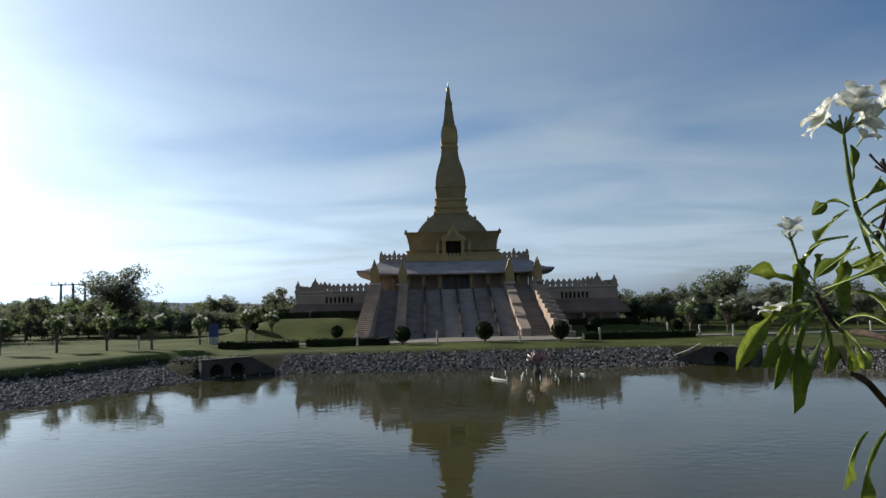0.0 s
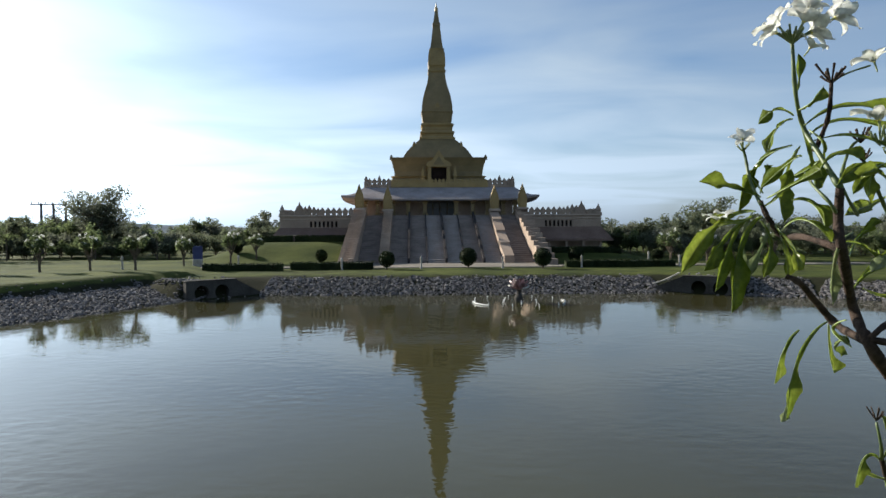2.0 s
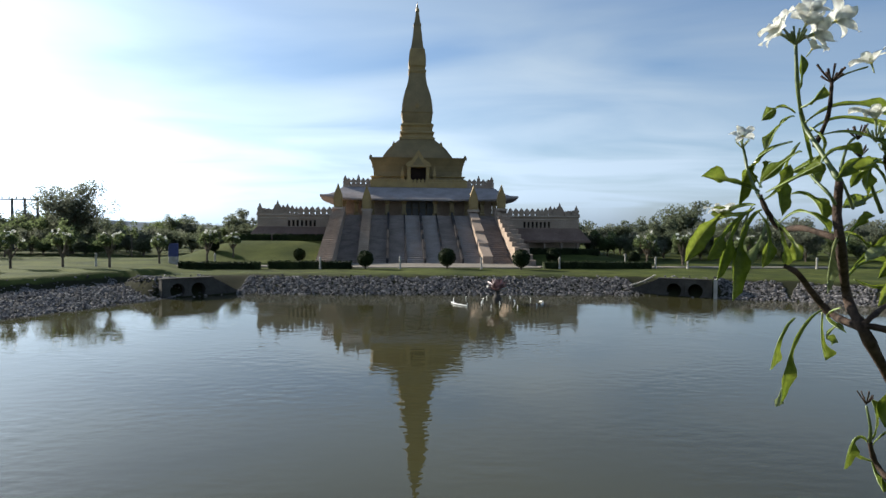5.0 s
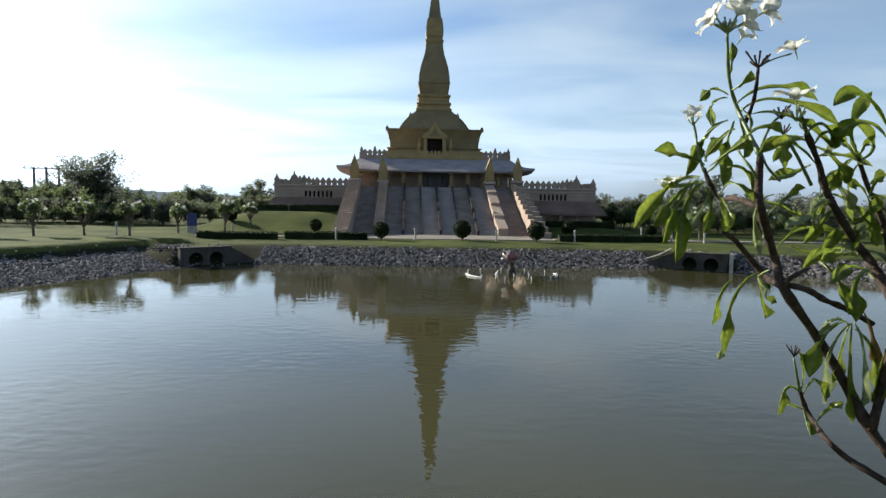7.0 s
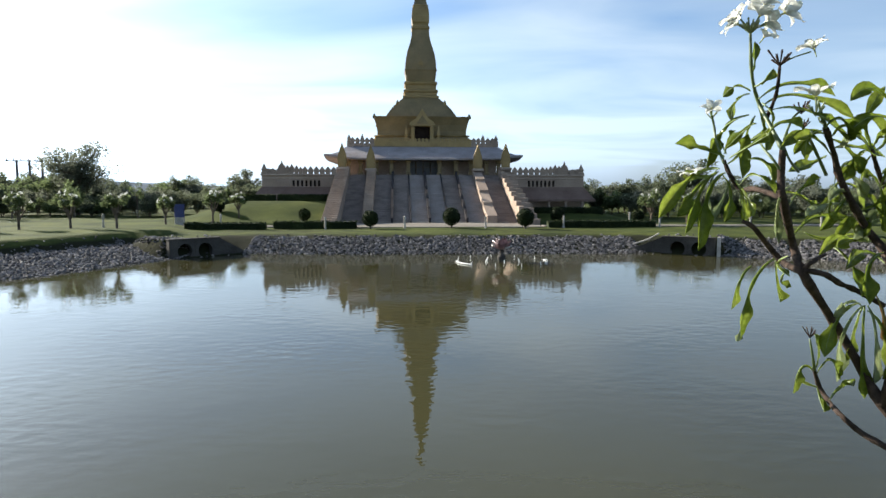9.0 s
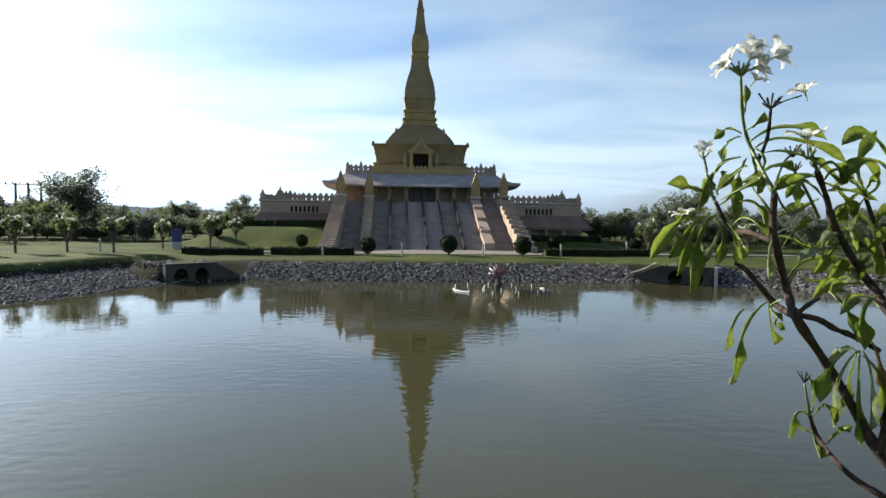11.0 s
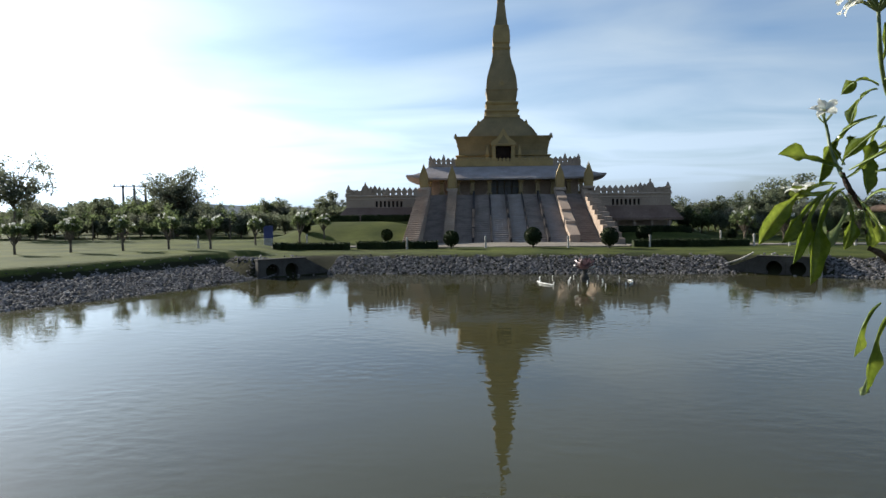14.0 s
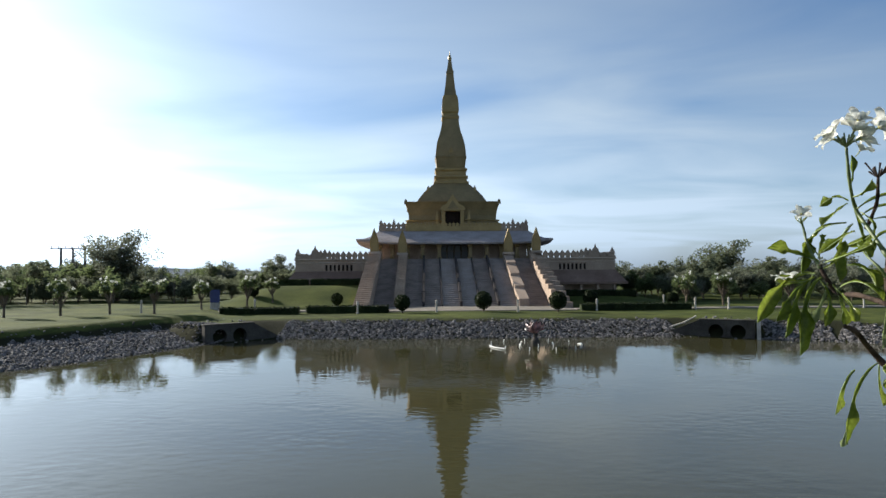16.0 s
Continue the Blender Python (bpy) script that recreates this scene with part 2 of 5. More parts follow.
LEAFDRY = surface("dry_brown_leaf", (0.18, 0.10, 0.03), (0.30, 0.18, 0.06), 20, 90, 0.6, 0.3, trans=0.3, dist=0.001)
MIDRIB = surface("leaf_midrib", (0.20, 0.26, 0.09), (0.28, 0.34, 0.13), 20, 80, 0.45, 0.0, dist=0.001)
PETAL = surface("white_petal", (0.74, 0.74, 0.68), (0.84, 0.84, 0.80), 25, 90, 0.5, 0.1, trans=0.35, dist=0.001)
THROAT = surface("yellow_throat", (0.72, 0.60, 0.12), (0.80, 0.72, 0.25), 25, 90, 0.5, 0.0)
SIGNBLUE = surface("blue_sign_paint", (0.025, 0.035, 0.12), (0.04, 0.055, 0.17), 2, 15, 0.5, 0.05)
METALWHITE = surface("white_pipe", (0.62, 0.62, 0.60), (0.80, 0.80, 0.78), 4, 20, 0.35, 0.05)
PINK = surface("pink_lotus_paint", (0.17, 0.11, 0.11), (0.27, 0.18, 0.18), 2, 12, 0.4, 0.05)
POLE = surface("pole_concrete", (0.10, 0.095, 0.09), (0.17, 0.16, 0.15), 1, 8, 0.9, 0.1)
# distance haze is painted into the ridge's pale blue-grey colour
HAZEHILL = surface("haze_tinted_far_hill", (0.20, 0.23, 0.25), (0.26, 0.28, 0.29), 0.02, 0.2, 1.0, 0.0)


# ---- mesh helpers ----
def part(name, bm, material, parent=None, label="", smooth=False):
    me = bpy.data.meshes.new(name)
    bm.normal_update()
    bm.to_mesh(me)
    bm.free()
    me.materials.append(material)
    if smooth:
        me.polygons.foreach_set("use_smooth", [True] * len(me.polygons))
    ob = new(name, me)
    ob.parent = parent
    if label:
        tagged(ob, label)
    return ob


def raw(name, verts, faces, material, parent=None, label="", smooth=False):
    me = bpy.data.meshes.new(name)
    me.from_pydata([tuple(v) for v in verts], [], faces)
    me.materials.append(material)
    if smooth:
        me.polygons.foreach_set("use_smooth", [True] * len(me.polygons))
    ob = new(name, me)
    ob.parent = parent
    if label:
        tagged(ob, label)
    return ob


def again(ob, m, parent=None):
    """The same mesh once more, as a part."""
    o = new(ob.name.split(".")[0], ob.data)
    o.parent = parent
    o.matrix_basis = m
    return o


def empty(name, label, category, group="", at=(0, 0, 0)):
    e = new(name)
    e.empty_display_size = 0.3
    e.location = at
    return tagged(e, label, category, group)


def box(bm, x0, x1, y0, y1, z0, z1, bevel=0.0):
    vs = [bm.verts.new(p) for p in ((x0, y0, z0), (x1, y0, z0), (x1, y1, z0), (x0, y1, z0), (x0, y0, z1), (x1, y0, z1), (x1, y1, z1), (x0, y1, z1))]
    fs = [bm.faces.new([vs[i] for i in q]) for q in ((3, 2, 1, 0), (4, 5, 6, 7), (0, 1, 5, 4), (1, 2, 6, 5), (2, 3, 7, 6), (3, 0, 4, 7))]
    if bevel:
        es = {e for f in fs for e in f.edges}
        bmesh.ops.bevel(bm, geom=list(es), offset=bevel, segments=1, affect="EDGES")
    return bm


def boxed(x0, x1, y0, y1, z0, z1, bevel=0.0):
    return box(bmesh.new(), x0, x1, y0, y1, z0, z1, bevel)


def loft(bm, cx, cy, rings, sides=4, turn=45.0, dent=0.0):
    """Stacked sections (half width, z): squares by default; dent cuts re-entrant corners into the square."""
    loops = []
    for h, z in rings:
        if dent:
            d = h * dent
            pts = [(-h + d, -h), (h - d, -h), (h - d, -h + d * 0.55), (h - d * 0.55, -h + d * 0.55), (h - d * 0.55, -h + d), (h, -h + d),
                   (h, h - d), (h - d * 0.55, h - d), (h - d * 0.55, h - d * 0.55), (h - d, h - d * 0.55), (h - d, h),
                   (-h + d, h), (-h + d, h - d * 0.55), (-h + d * 0.55, h - d * 0.55), (-h + d * 0.55, h - d), (-h, h - d),
                   (-h, -h + d), (-h + d * 0.55, -h + d), (-h + d * 0.55, -h + d * 0.55), (-h + d, -h + d * 0.55)]
        elif sides == 4:
            pts = [(-h, -h), (h, -h), (h, h), (-h, h)]
        else:
            pts = [(h * math.cos(radians(turn) + i * math.tau / sides), h * math.sin(radians(turn) + i * math.tau / sides)) for i in range(sides)]
        loops.append([bm.verts.new((cx + x, cy + y, z)) for x, y in pts])
    n = len(loops[0])
    for a, b in zip(loops, loops[1:]):
        for i in range(n):
            bm.faces.new((a[i], a[(i + 1) % n], b[(i + 1) % n], b[i]))
    bm.faces.new(loops[0][::-1])
    bm.faces.new(loops[-1])
    return bm


def lofted(cx, cy, rings, **kw):
    return loft(bmesh.new(), cx, cy, rings, **kw)


def slab(outline, y0, y1):
    """An outline in x and z, given anticlockwise seen from -y, as a slab from y0 to y1."""
    bm = bmesh.new()
    a = [bm.verts.new((x, y0, z)) for x, z in outline]
    b = [bm.verts.new((x, y1, z)) for x, z in outline]
    n = len(a)
    bm.faces.new(a)
    bm.faces.new(b[::-1])
    for i in range(n):
        bm.faces.new((a[(i + 1) % n], a[i], b[i], b[(i + 1) % n]))
    bmesh.ops.recalc_face_normals(bm, faces=bm.faces)
    return bm


def side_slab(outline, x0, x1):
    """An outline in y and z as a slab from x0 to x1."""
    bm = bmesh.new()
    a = [bm.verts.new((x0, y, z)) for y, z in outline]
    b = [bm.verts.new((x1, y, z)) for y, z in outline]
    n = len(a)
    bm.faces.new(a)
    bm.faces.new(b[::-1])
    for i in range(n):
        bm.faces.new((a[(i + 1) % n], a[i], b[i], b[(i + 1) % n]))
    bmesh.ops.recalc_face_normals(bm, faces=bm.faces)
    return bm


def tube(bm, pts, r0, r1, sides=7, knobs=0.0):
    """A tapered limb along a smooth line through pts."""
    P = [Vector(p) for p in pts]
    path = []
    for i in range(len(P) - 1):
        a, b, c, d = P[max(i - 1, 0)], P[i], P[i + 1], P[min(i + 2, len(P) - 1)]
        for k in range(4):
            t = k / 4
            path.append(0.5 * ((2 * b) + (c - a) * t + (2 * a - 5 * b + 4 * c - d) * t * t + (3 * b - a - 3 * c + d) * t ** 3))
    path.append(P[-1])
    loops, ref = [], Vector((0.3, 0.9, 0.2))
    for i, p in enumerate(path):
        d = (path[min(i + 1, len(path) - 1)] - path[max(i - 1, 0)]).normalized()
        u = d.cross(ref).normalized()
        v = d.cross(u)
        r = (r0 + (r1 - r0) * i / (len(path) - 1)) * (1 + knobs * (random.random() - 0.4) * (i % 2))
        loops.append([bm.verts.new(p + (u * math.cos(j * math.tau / sides) + v * math.sin(j * math.tau / sides)) * r) for j in range(sides)])
    for a, b in zip(loops, loops[1:]):
        for j in range(sides):
            bm.faces.new((a[j], b[j], b[(j + 1) % sides], a[(j + 1) % sides]))
    bm.faces.new(loops[0])
    bm.faces.new(loops[-1][::-1])
    return bm


def leaf_cloud(rng, centres, radii, count, size, flat=0.35):
    """Small pointed leaves scattered about clump centres: vertices and faces."""
    n = len(centres) * count
    c = np.repeat(np.asarray(centres), count, axis=0)
    r = np.repeat(np.asarray(radii), count)[:, None]
    d = rng.normal(size=(n, 3))
    d /= np.linalg.norm(d, axis=1)[:, None]
    p = c + d * r * (rng.uniform(0.25, 1.0, size=(n, 1)) ** 0.6) * np.array([1, 1, 0.8])
    u = rng.normal(size=(n, 3)); u[:, 2] *= 0.7; u /= np.linalg.norm(u, axis=1)[:, None]
    w = np.cross(u, rng.normal(size=(n, 3))); w /= np.linalg.norm(w, axis=1)[:, None] + 1e-9
    s = size * rng.uniform(0.6, 1.4, size=(n, 1))
    verts = np.stack([p - u * s, p + w * s * flat, p + u * s, p - w * s * flat], 1).reshape(-1, 3)
    faces = [(4 * i, 4 * i + 1, 4 * i + 2, 4 * i + 3) for i in range(n)]
    return verts, faces


# ---- ground, water, banks ----
WATER_Z = -1.1
POND = [(-26.0, 6.0), (-25.5, 18.0), (-23.0, 26.0), (-21.2, 29.5), (-18.7, 33.6), (-16.2, 38.3), (-14.2, 42.6), (-10.5, 45.7),
        (-3.0, 45.1), (4.0, 44.9), (11.0, 44.9), (16.6, 44.6), (21.0, 42.4), (25.0, 40.9), (28.5, 38.0), (33.0, 33.0), (35.0, 24.0), (34.0, 9.0), (20.0, 5.2), (-12.0, 5.0)]
X0 = 2.95


def shore_distance(x, y):
    """Metres from the water's edge, positive on land."""
    best = np.full(x.shape, 1e9)
    inside = np.zeros(x.shape, bool)
    n = len(POND)
    for i in range(n):
        (ax, ay), (bx, by) = POND[i], POND[(i + 1) % n]
        ex, ey = bx - ax, by - ay
        t = np.clip(((x - ax) * ex + (y - ay) * ey) / (ex * ex + ey * ey), 0, 1)
        best = np.minimum(best, np.hypot(x - ax - t * ex, y - ay - t * ey))
        cross = ((ay > y) != (by > y)) & (x < (bx - ax) * (y - ay) / (by - ay + 1e-12) + ax)
        inside ^= cross
    return np.where(inside, -best, best)


def ease(t):
    t = np.clip(t, 0, 1)
    return t * t * (3 - 2 * t)


CULVERTS = [(-14.3, 42.75, -10.6, 45.85), (17.8, 44.3, 21.1, 42.35)]


def bank_side(x, y):
    """1 on the raised lawn and broad bank beyond the first culvert, 0 before the stairs."""
    return ease((-x - 0.30 * y) / 2.0) * ease((y - 14.0) / 8.0)


def height(x, y):
    d = shore_distance(x, y)
    side = bank_side(x, y)
    toe, run = 3.1 + 2.1 * side, 1.1 + 0.3 * side
    foot = -0.14 - 0.26 * side
    lawn = 0.3 * side * ease((76.0 - y) / 11.0)
    z = np.where(d < 0, WATER_Z + np.maximum(d * 0.55, -1.6), np.where(d < toe, WATER_Z + (foot - WATER_Z) * d / toe, foot + (lawn - foot) * ease((d - toe) / run)))
    # earth banked up behind the headwalls
    for ax, ay, bx, by in CULVERTS:
        n = math.hypot(bx - ax, by - ay)
        ux, uy = (bx - ax) / n, (by - ay) / n
        u, v = (x - ax) * ux + (y - ay) * uy, (y - ay) * ux - (x - ax) * uy
        fill = ease((v - 0.4) / 0.6) * ease((u + 0.5) / 0.5) * ease((4.6 - u) / 1.2) * ease((7.0 - v) / 3.0)
        z = z + np.maximum(0.06 - z, 0) * fill
    z = z + 1.75 * ease((d - 1.6) / 3.0) * ease((8.0 - y) / 4.0)                     # the embankment under the camera
    left = ease((y - 61.5) / 9.0) * ease((-3.5 - x) / 3.5) * ease((x + 24.0) / 9.0) * ease((112 - y) / 8.0)
    right = ease((y - 66.0) / 8.0) * ease((x - 9.5) / 3.5) * ease((26.0 - x) / 6.0) * ease((112 - y) / 8.0)
    z = z + 1.95 * left + 0.9 * right
    calm = ease((d - 2.0) / 3.0)
    z = z + calm * (0.025 * np.sin(x * 0.31 + 1) * np.sin(y * 0.27) + 0.012 * np.sin(x * 0.9 + y * 0.7))
    return z


def level(x, y):
    return float(height(np.array([x]), np.array([y]))[0])


def build_ground():
    xs = np.concatenate([[-2500, -900, -400, -200, -120, -90, -75], np.arange(-65, 55.1, 0.6), [65, 80, 110, 200, 400, 900, 2500]])
    ys = np.concatenate([[-2500, -600, -150, -50, -25], np.arange(-15, 75, 0.6), np.arange(75, 121, 2.0), [150, 250, 450, 900, 1600, 3000]])
    gx, gy = np.meshgrid(xs, ys)
    gz = height(gx, gy)
    verts = np.stack([gx, gy, gz], -1).reshape(-1, 3)
    w = len(xs)
    faces = [(j * w + i, j * w + i + 1, (j + 1) * w + i + 1, (j + 1) * w + i) for j in range(len(ys) - 1) for i in range(w - 1)]
    tagged(raw("ground", verts.tolist(), faces, GRASS, smooth=True), "green lawn sloping down to a muddy bank with shade in its colour", "ground", kind="structure")
    wv = [(x, y, WATER_Z) for x, y in ((-30, 2), (40, 2), (40, 50), (-30, 50))]
    tagged(raw("water", wv, [(0, 1, 2, 3)], WATER), "still murky grey-green pond water with faint ripples", "water", kind="structure")


build_ground()


def build_path():
    """The pale paved strip before the stairs, and the walk along the lawn."""
    bm = boxed(X0 - 9.5, X0 + 9.5, 56.6, 63.2, -0.2, 0.07, 0.03)
    tagged(part("pavement", bm, PAVING), "pale paved forecourt at the foot of the stairs", "pavement", kind="structure")
    bm = boxed(-20.5, X0 - 9.6, 57.2, 59.0, -0.2, 0.09, 0.03)
    tagged(part("pavement", bm, PAVING), "pale paved walk along the lawn", "pavement", kind="structure")
    bm = boxed(X0 + 9.6, 40, 57.2, 59.0, -0.2, 0.09, 0.03)
    tagged(part("pavement", bm, PAVING), "pale paved walk along the lawn", "pavement", kind="structure")


build_path()


def build_stones():
    """Loose rock on the slopes of the bank."""
    rng = np.random.default_rng(4)
    base = []
    for k in range(6):
        bm = bmesh.new()
        bmesh.ops.create_icosphere(bm, subdivisions=1, radius=1.0)
        co = np.array([v.co[:] for v in bm.verts])
        co *= (1 + rng.uniform(-0.33, 0.25, size=(len(co), 1)))
        fc = np.array([[v.index for v in f.verts] for f in bm.faces])
        bm.free()
        base.append((co, fc))
    V, F, off = [], [], 0
    n = len(POND)
    for i in list(range(1, n - 4)):
        (ax, ay), (bx, by) = POND[i], POND[(i + 1) % n]
        length = math.hypot(bx - ax, by - ay)
        nx, ny = (by - ay) / length, -(bx - ax) / length
        if shore_distance(np.array([(ax + bx) / 2 + nx]), np.array([(ay + by) / 2 + ny]))[0] < 0:
            nx, ny = -nx, -ny
        culvert = i in (6, 11)
        broad = float(bank_side(np.array([(ax + bx) / 2 - 2.0]), np.array([(ay + by) / 2]))[0])
        reach = 3.0 + 2.3 * broad
        count = int(length * (10 if culvert else 105 * reach))
        t = rng.uniform(0, 1.4 if i == 5 else 1.0, count)          # past the corner beside the first culvert
        ragged = 1 + 0.12 * np.sin(7.1 * t + i) * np.sin(17.3 * t * length / 5)
        d = rng.uniform(-0.15, 1.0, count) * reach * ragged
        stray = rng.uniform(size=count) < 0.01
        d = np.where(stray, reach * rng.uniform(0.95, 1.2, count), np.maximum(d, -0.15))
        x, y = ax + (bx - ax) * t + nx * d, ay + (by - ay) * t + ny * d
        apart = shore_distance(x, y)
        keep = (apart > -0.16) & (apart < reach * 1.2)
        x, y = x[keep], y[keep]
        count = len(x)
        size = rng.uniform(0.045, 0.11, count) * np.where(rng.uniform(size=count) < 0.12, 1.35, 1.0)
        z = height(x, y) + size * 0.25
        for k in range(count):
            co, fc = base[int(rng.integers(6))]
            a = rng.uniform(0, math.tau)
            c = co * np.array([1.0, rng.uniform(0.6, 0.9), rng.uniform(0.5, 0.8)]) * size[k]
            tl = rng.uniform(-0.8, 0.8)
            ca, sa, ct, st = math.cos(a), math.sin(a), math.cos(tl), math.sin(tl)
            rot = np.array([[ca, -sa * ct, sa * st], [sa, ca * ct, -ca * st], [0, st, ct]])
            V.append(c @ rot.T + np.array([x[k], y[k], z[k]]))
            F.append(fc + off)
            off += len(co)
    raw_ob = raw("riprap_stones", np.concatenate(V).tolist(), [tuple(f) for f in np.concatenate(F).tolist()], STONE)
    tagged(raw_ob, "loose grey and brown riprap stones on the pond bank", "stones", kind="stuff")


build_stones()


# ---- culverts ----
def build_culvert(ax, ay, bx, by, label, mirrored=False):
    """A concrete headwall with two round pipe mouths and a raking wing wall."""
    length = math.hypot(bx - ax, by - ay)
    ang = math.degrees(math.atan2(by - ay, bx - ax))
    root = empty("culvert", label, "culvert", "culverts of the pond")
    root.matrix_world = pose(ax, ay, WATER_Z, 0, 0, ang)
    top, r, cz = 1.15, 0.47, 0.42
    mouths = [1.0, 2.35]
    bm = bmesh.new()
    cells = [(mouths[0] - 0.67, mouths[0] + 0.67), (mouths[1] - 0.67, mouths[1] + 0.67)]
    box(bm, 0.0, cells[0][0], 0.0, 0.45, -0.7, top)
    box(bm, cells[1][1], 3.35, 0.0, 0.45, -0.7, top)
    box(bm, cells[0][0], cells[1][1], 0.0, 0.45, cz + 0.67, top)
    box(bm, cells[0][0], cells[1][1], 0.0, 0.45, -0.7, cz - 0.67)
    for c in mouths:
        inner, outer = [], []
        for k in range(24):
            a = k * math.tau / 24
            ca, sa = math.cos(a), math.sin(a)
            m = 0.67 / max(abs(ca), abs(sa))
            inner.append((c + ca * r, cz + sa * r)); outer.append((c + ca * m, cz + sa * m))
        vi = [[bm.verts.new((x, y, z)) for x, z in inner] for y in (0.0, 0.45)]
        vo = [bm.verts.new((x, 0.0, z)) for x, z in outer]
        for k in range(24):
            j = (k + 1) % 24
            bm.faces.new((vo[k], vo[j], vi[0][j], vi[0][k]))
            bm.faces.new((vi[0][k], vi[0][j], vi[1][j], vi[1][k]))
    part("headwall", bm, CONCRETE, root)
    part("coping", boxed(-0.05, 3.40, -0.04, 0.5, top + 0.003, top + 0.08, 0.02), CONCRETE, root)
    for c in mouths:
        bm = bmesh.new()
        a = [bm.verts.new((c + math.cos(k * math.tau / 20) * 0.52, 0.452, cz + math.sin(k * math.tau / 20) * 0.52)) for k in range(20)]
        b = [bm.verts.new((c + math.cos(k * math.tau / 20) * 0.52, 2.2, cz + math.sin(k * math.tau / 20) * 0.52)) for k in range(20)]
        for k in range(20):
            bm.faces.new((a[k], a[(k + 1) % 20], b[(k + 1) % 20], b[k]))
        bm.faces.new(b)
        part("pipe", bm, OPENING_SHADE, root, "concrete drain pipe with its inner shade in the colour")
    if mirrored:
        out = [(-0.002, -0.6), (-0.002, top), (-1.9, 0.35), (-1.9, -0.6)]
    else:
        out = [(3.352, -0.6), (length + 0.2, -0.6), (length + 0.2, 0.25), (3.352, top)]
    part("wing_wall", slab(out, 0.03, 0.4), CONCRETE, root)
    if mirrored:
        bm = tube(bmesh.new(), [(-0.2, 0.1, top + 0.25), (-1.0, 0.0, 0.95), (-1.9, -0.1, 0.62)], 0.05, 0.05, 6)
        part("rail", bm, WHITEPOST, root, "pale raking pipe rail")
        part("post", lofted(3.6, -0.1, [(0.11, -0.6), (0.11, 1.25), (0.05, 1.3)]), WHITEPOST, root, "pale concrete gauge post")
    return root


build_culvert(*CULVERTS[0], "grey concrete culvert with two round pipe mouths at the pond's edge")
build_culvert(*CULVERTS[1], "grey concrete culvert with raking rail beside a stone bank", True)


# ---- the pagoda ----
pagoda = empty("pagoda", "large gold-painted pagoda on a stone terrace with wide stairs", "pagoda", at=(0, 0, 0))
STAIR_Y0, STAIR_Y1, TOP_Z = 63.3, 76.0, 4.75


def merlon_mesh(w, h, t):
    """A leaf-shaped battlement with a waisted foot and pointed head."""
    o = [(-w * 0.41, 0), (w * 0.41, 0), (w * 0.34, h * 0.14), (w * 0.48, h * 0.38), (w * 0.42, h * 0.6), (0, h), (-w * 0.42, h * 0.6), (-w * 0.48, h * 0.38), (-w * 0.34, h * 0.14)]
    return slab(o, -t / 2, t / 2)


def stepped_wall(x0, x1, y0, y1, z1, count, lift, slope=0.08):
    """A balustrade that climbs in steps beside a flight."""
    pts = [(y1 + 0.4, -0.3), (y0, -0.3), (y0, lift)]
    for s in range(count):
        y = y0 + (s + 1) * (y1 - y0) / count
        step = (z1 - lift) / count
        pts += [(y, lift + (s + slope) * step)] if slope == 1.0 else [(y, lift + (s + slope) * step), (y, lift + (s + 1) * step)]
    pts += [(y1 + 0.4, z1)]
    return side_slab(pts, x0, x1)


def build_stairs():
    n = 26
    rise, tread = TOP_Z / n, (STAIR_Y1 - STAIR_Y0) / n
    lanes = [-5.3, -3.55, -1.78, 0.0, 1.78, 3.55, 5.3]
    flight = new("staircase")
    flight.parent = pagoda
    bands = [(-8.3, -5.3, STEP)] + [(lanes[k], lanes[k + 1], STEPPALE if k in (2, 3, 5) else STEP) for k in range(6)] + [(5.3, 8.3, STEP)]
    for i in range(n):
        y = STAIR_Y0 + i * tread
        back = STAIR_Y1 + 0.3 if i == n - 1 else y + tread * 1.25
        for x0, x1, stone in bands:
            part("step", boxed(X0 + x0 + 0.004, X0 + x1 - 0.004, y, back, i * rise - (0.3 if i == 0 else 0.02), (i + 1) * rise), stone, flight)
    fill = side_slab([(STAIR_Y0 + 0.5, -0.3), (STAIR_Y1 + 0.3, -0.3), (STAIR_Y1 + 0.3, TOP_Z - rise * 1.5)], X0 - 8.25, X0 + 8.25)
    part("stair_core", fill, STEP, flight)
    # low kerbs that part the flight into lanes, coloured near black as shadow lines
    for k, x in enumerate(lanes[1:-1]):
        dark = k % 2 == 0
        hw = 0.11 if dark else 0.06
        part("stair_kerb", stepped_wall(X0 + x - hw, X0 + x + hw, STAIR_Y0 - 0.1, STAIR_Y1 - 0.4, TOP_Z + (0.42 if dark else 0.16), 5, 0.52 if dark else 0.24, 0.9), STEPSHADOW, flight, "stone stair kerb coloured as a shadow line" if dark else "low stone stair kerb coloured as a shadow line")


build_stairs()


def flame_finial(x, y, z):
    """A gold flame-shaped leaf on a post: broad shield, pointed tip, raised middle."""
    f = new("finial")
    f.parent = pagoda
    f.location = (x, y, z)
    o = [(-0.46, 0), (0.46, 0), (0.50, 0.9), (0.42, 1.45), (0.22, 2.0), (0.0, 2.65), (-0.22, 2.0), (-0.42, 1.45), (-0.50, 0.9)]
    part("shield", slab(o, -0.30, 0.30), GOLD, f)
    o2 = [(cx * 0.62, cz * 0.8 + 0.2) for cx, cz in o]
    part("raised_leaf", slab(o2, -0.40, -0.302), GOLD, f)
    part("plinth", lofted(0, 0, [(0.62, -0.25), (0.62, -0.05), (0.56, 0.0)]), SANDLIGHT, f)


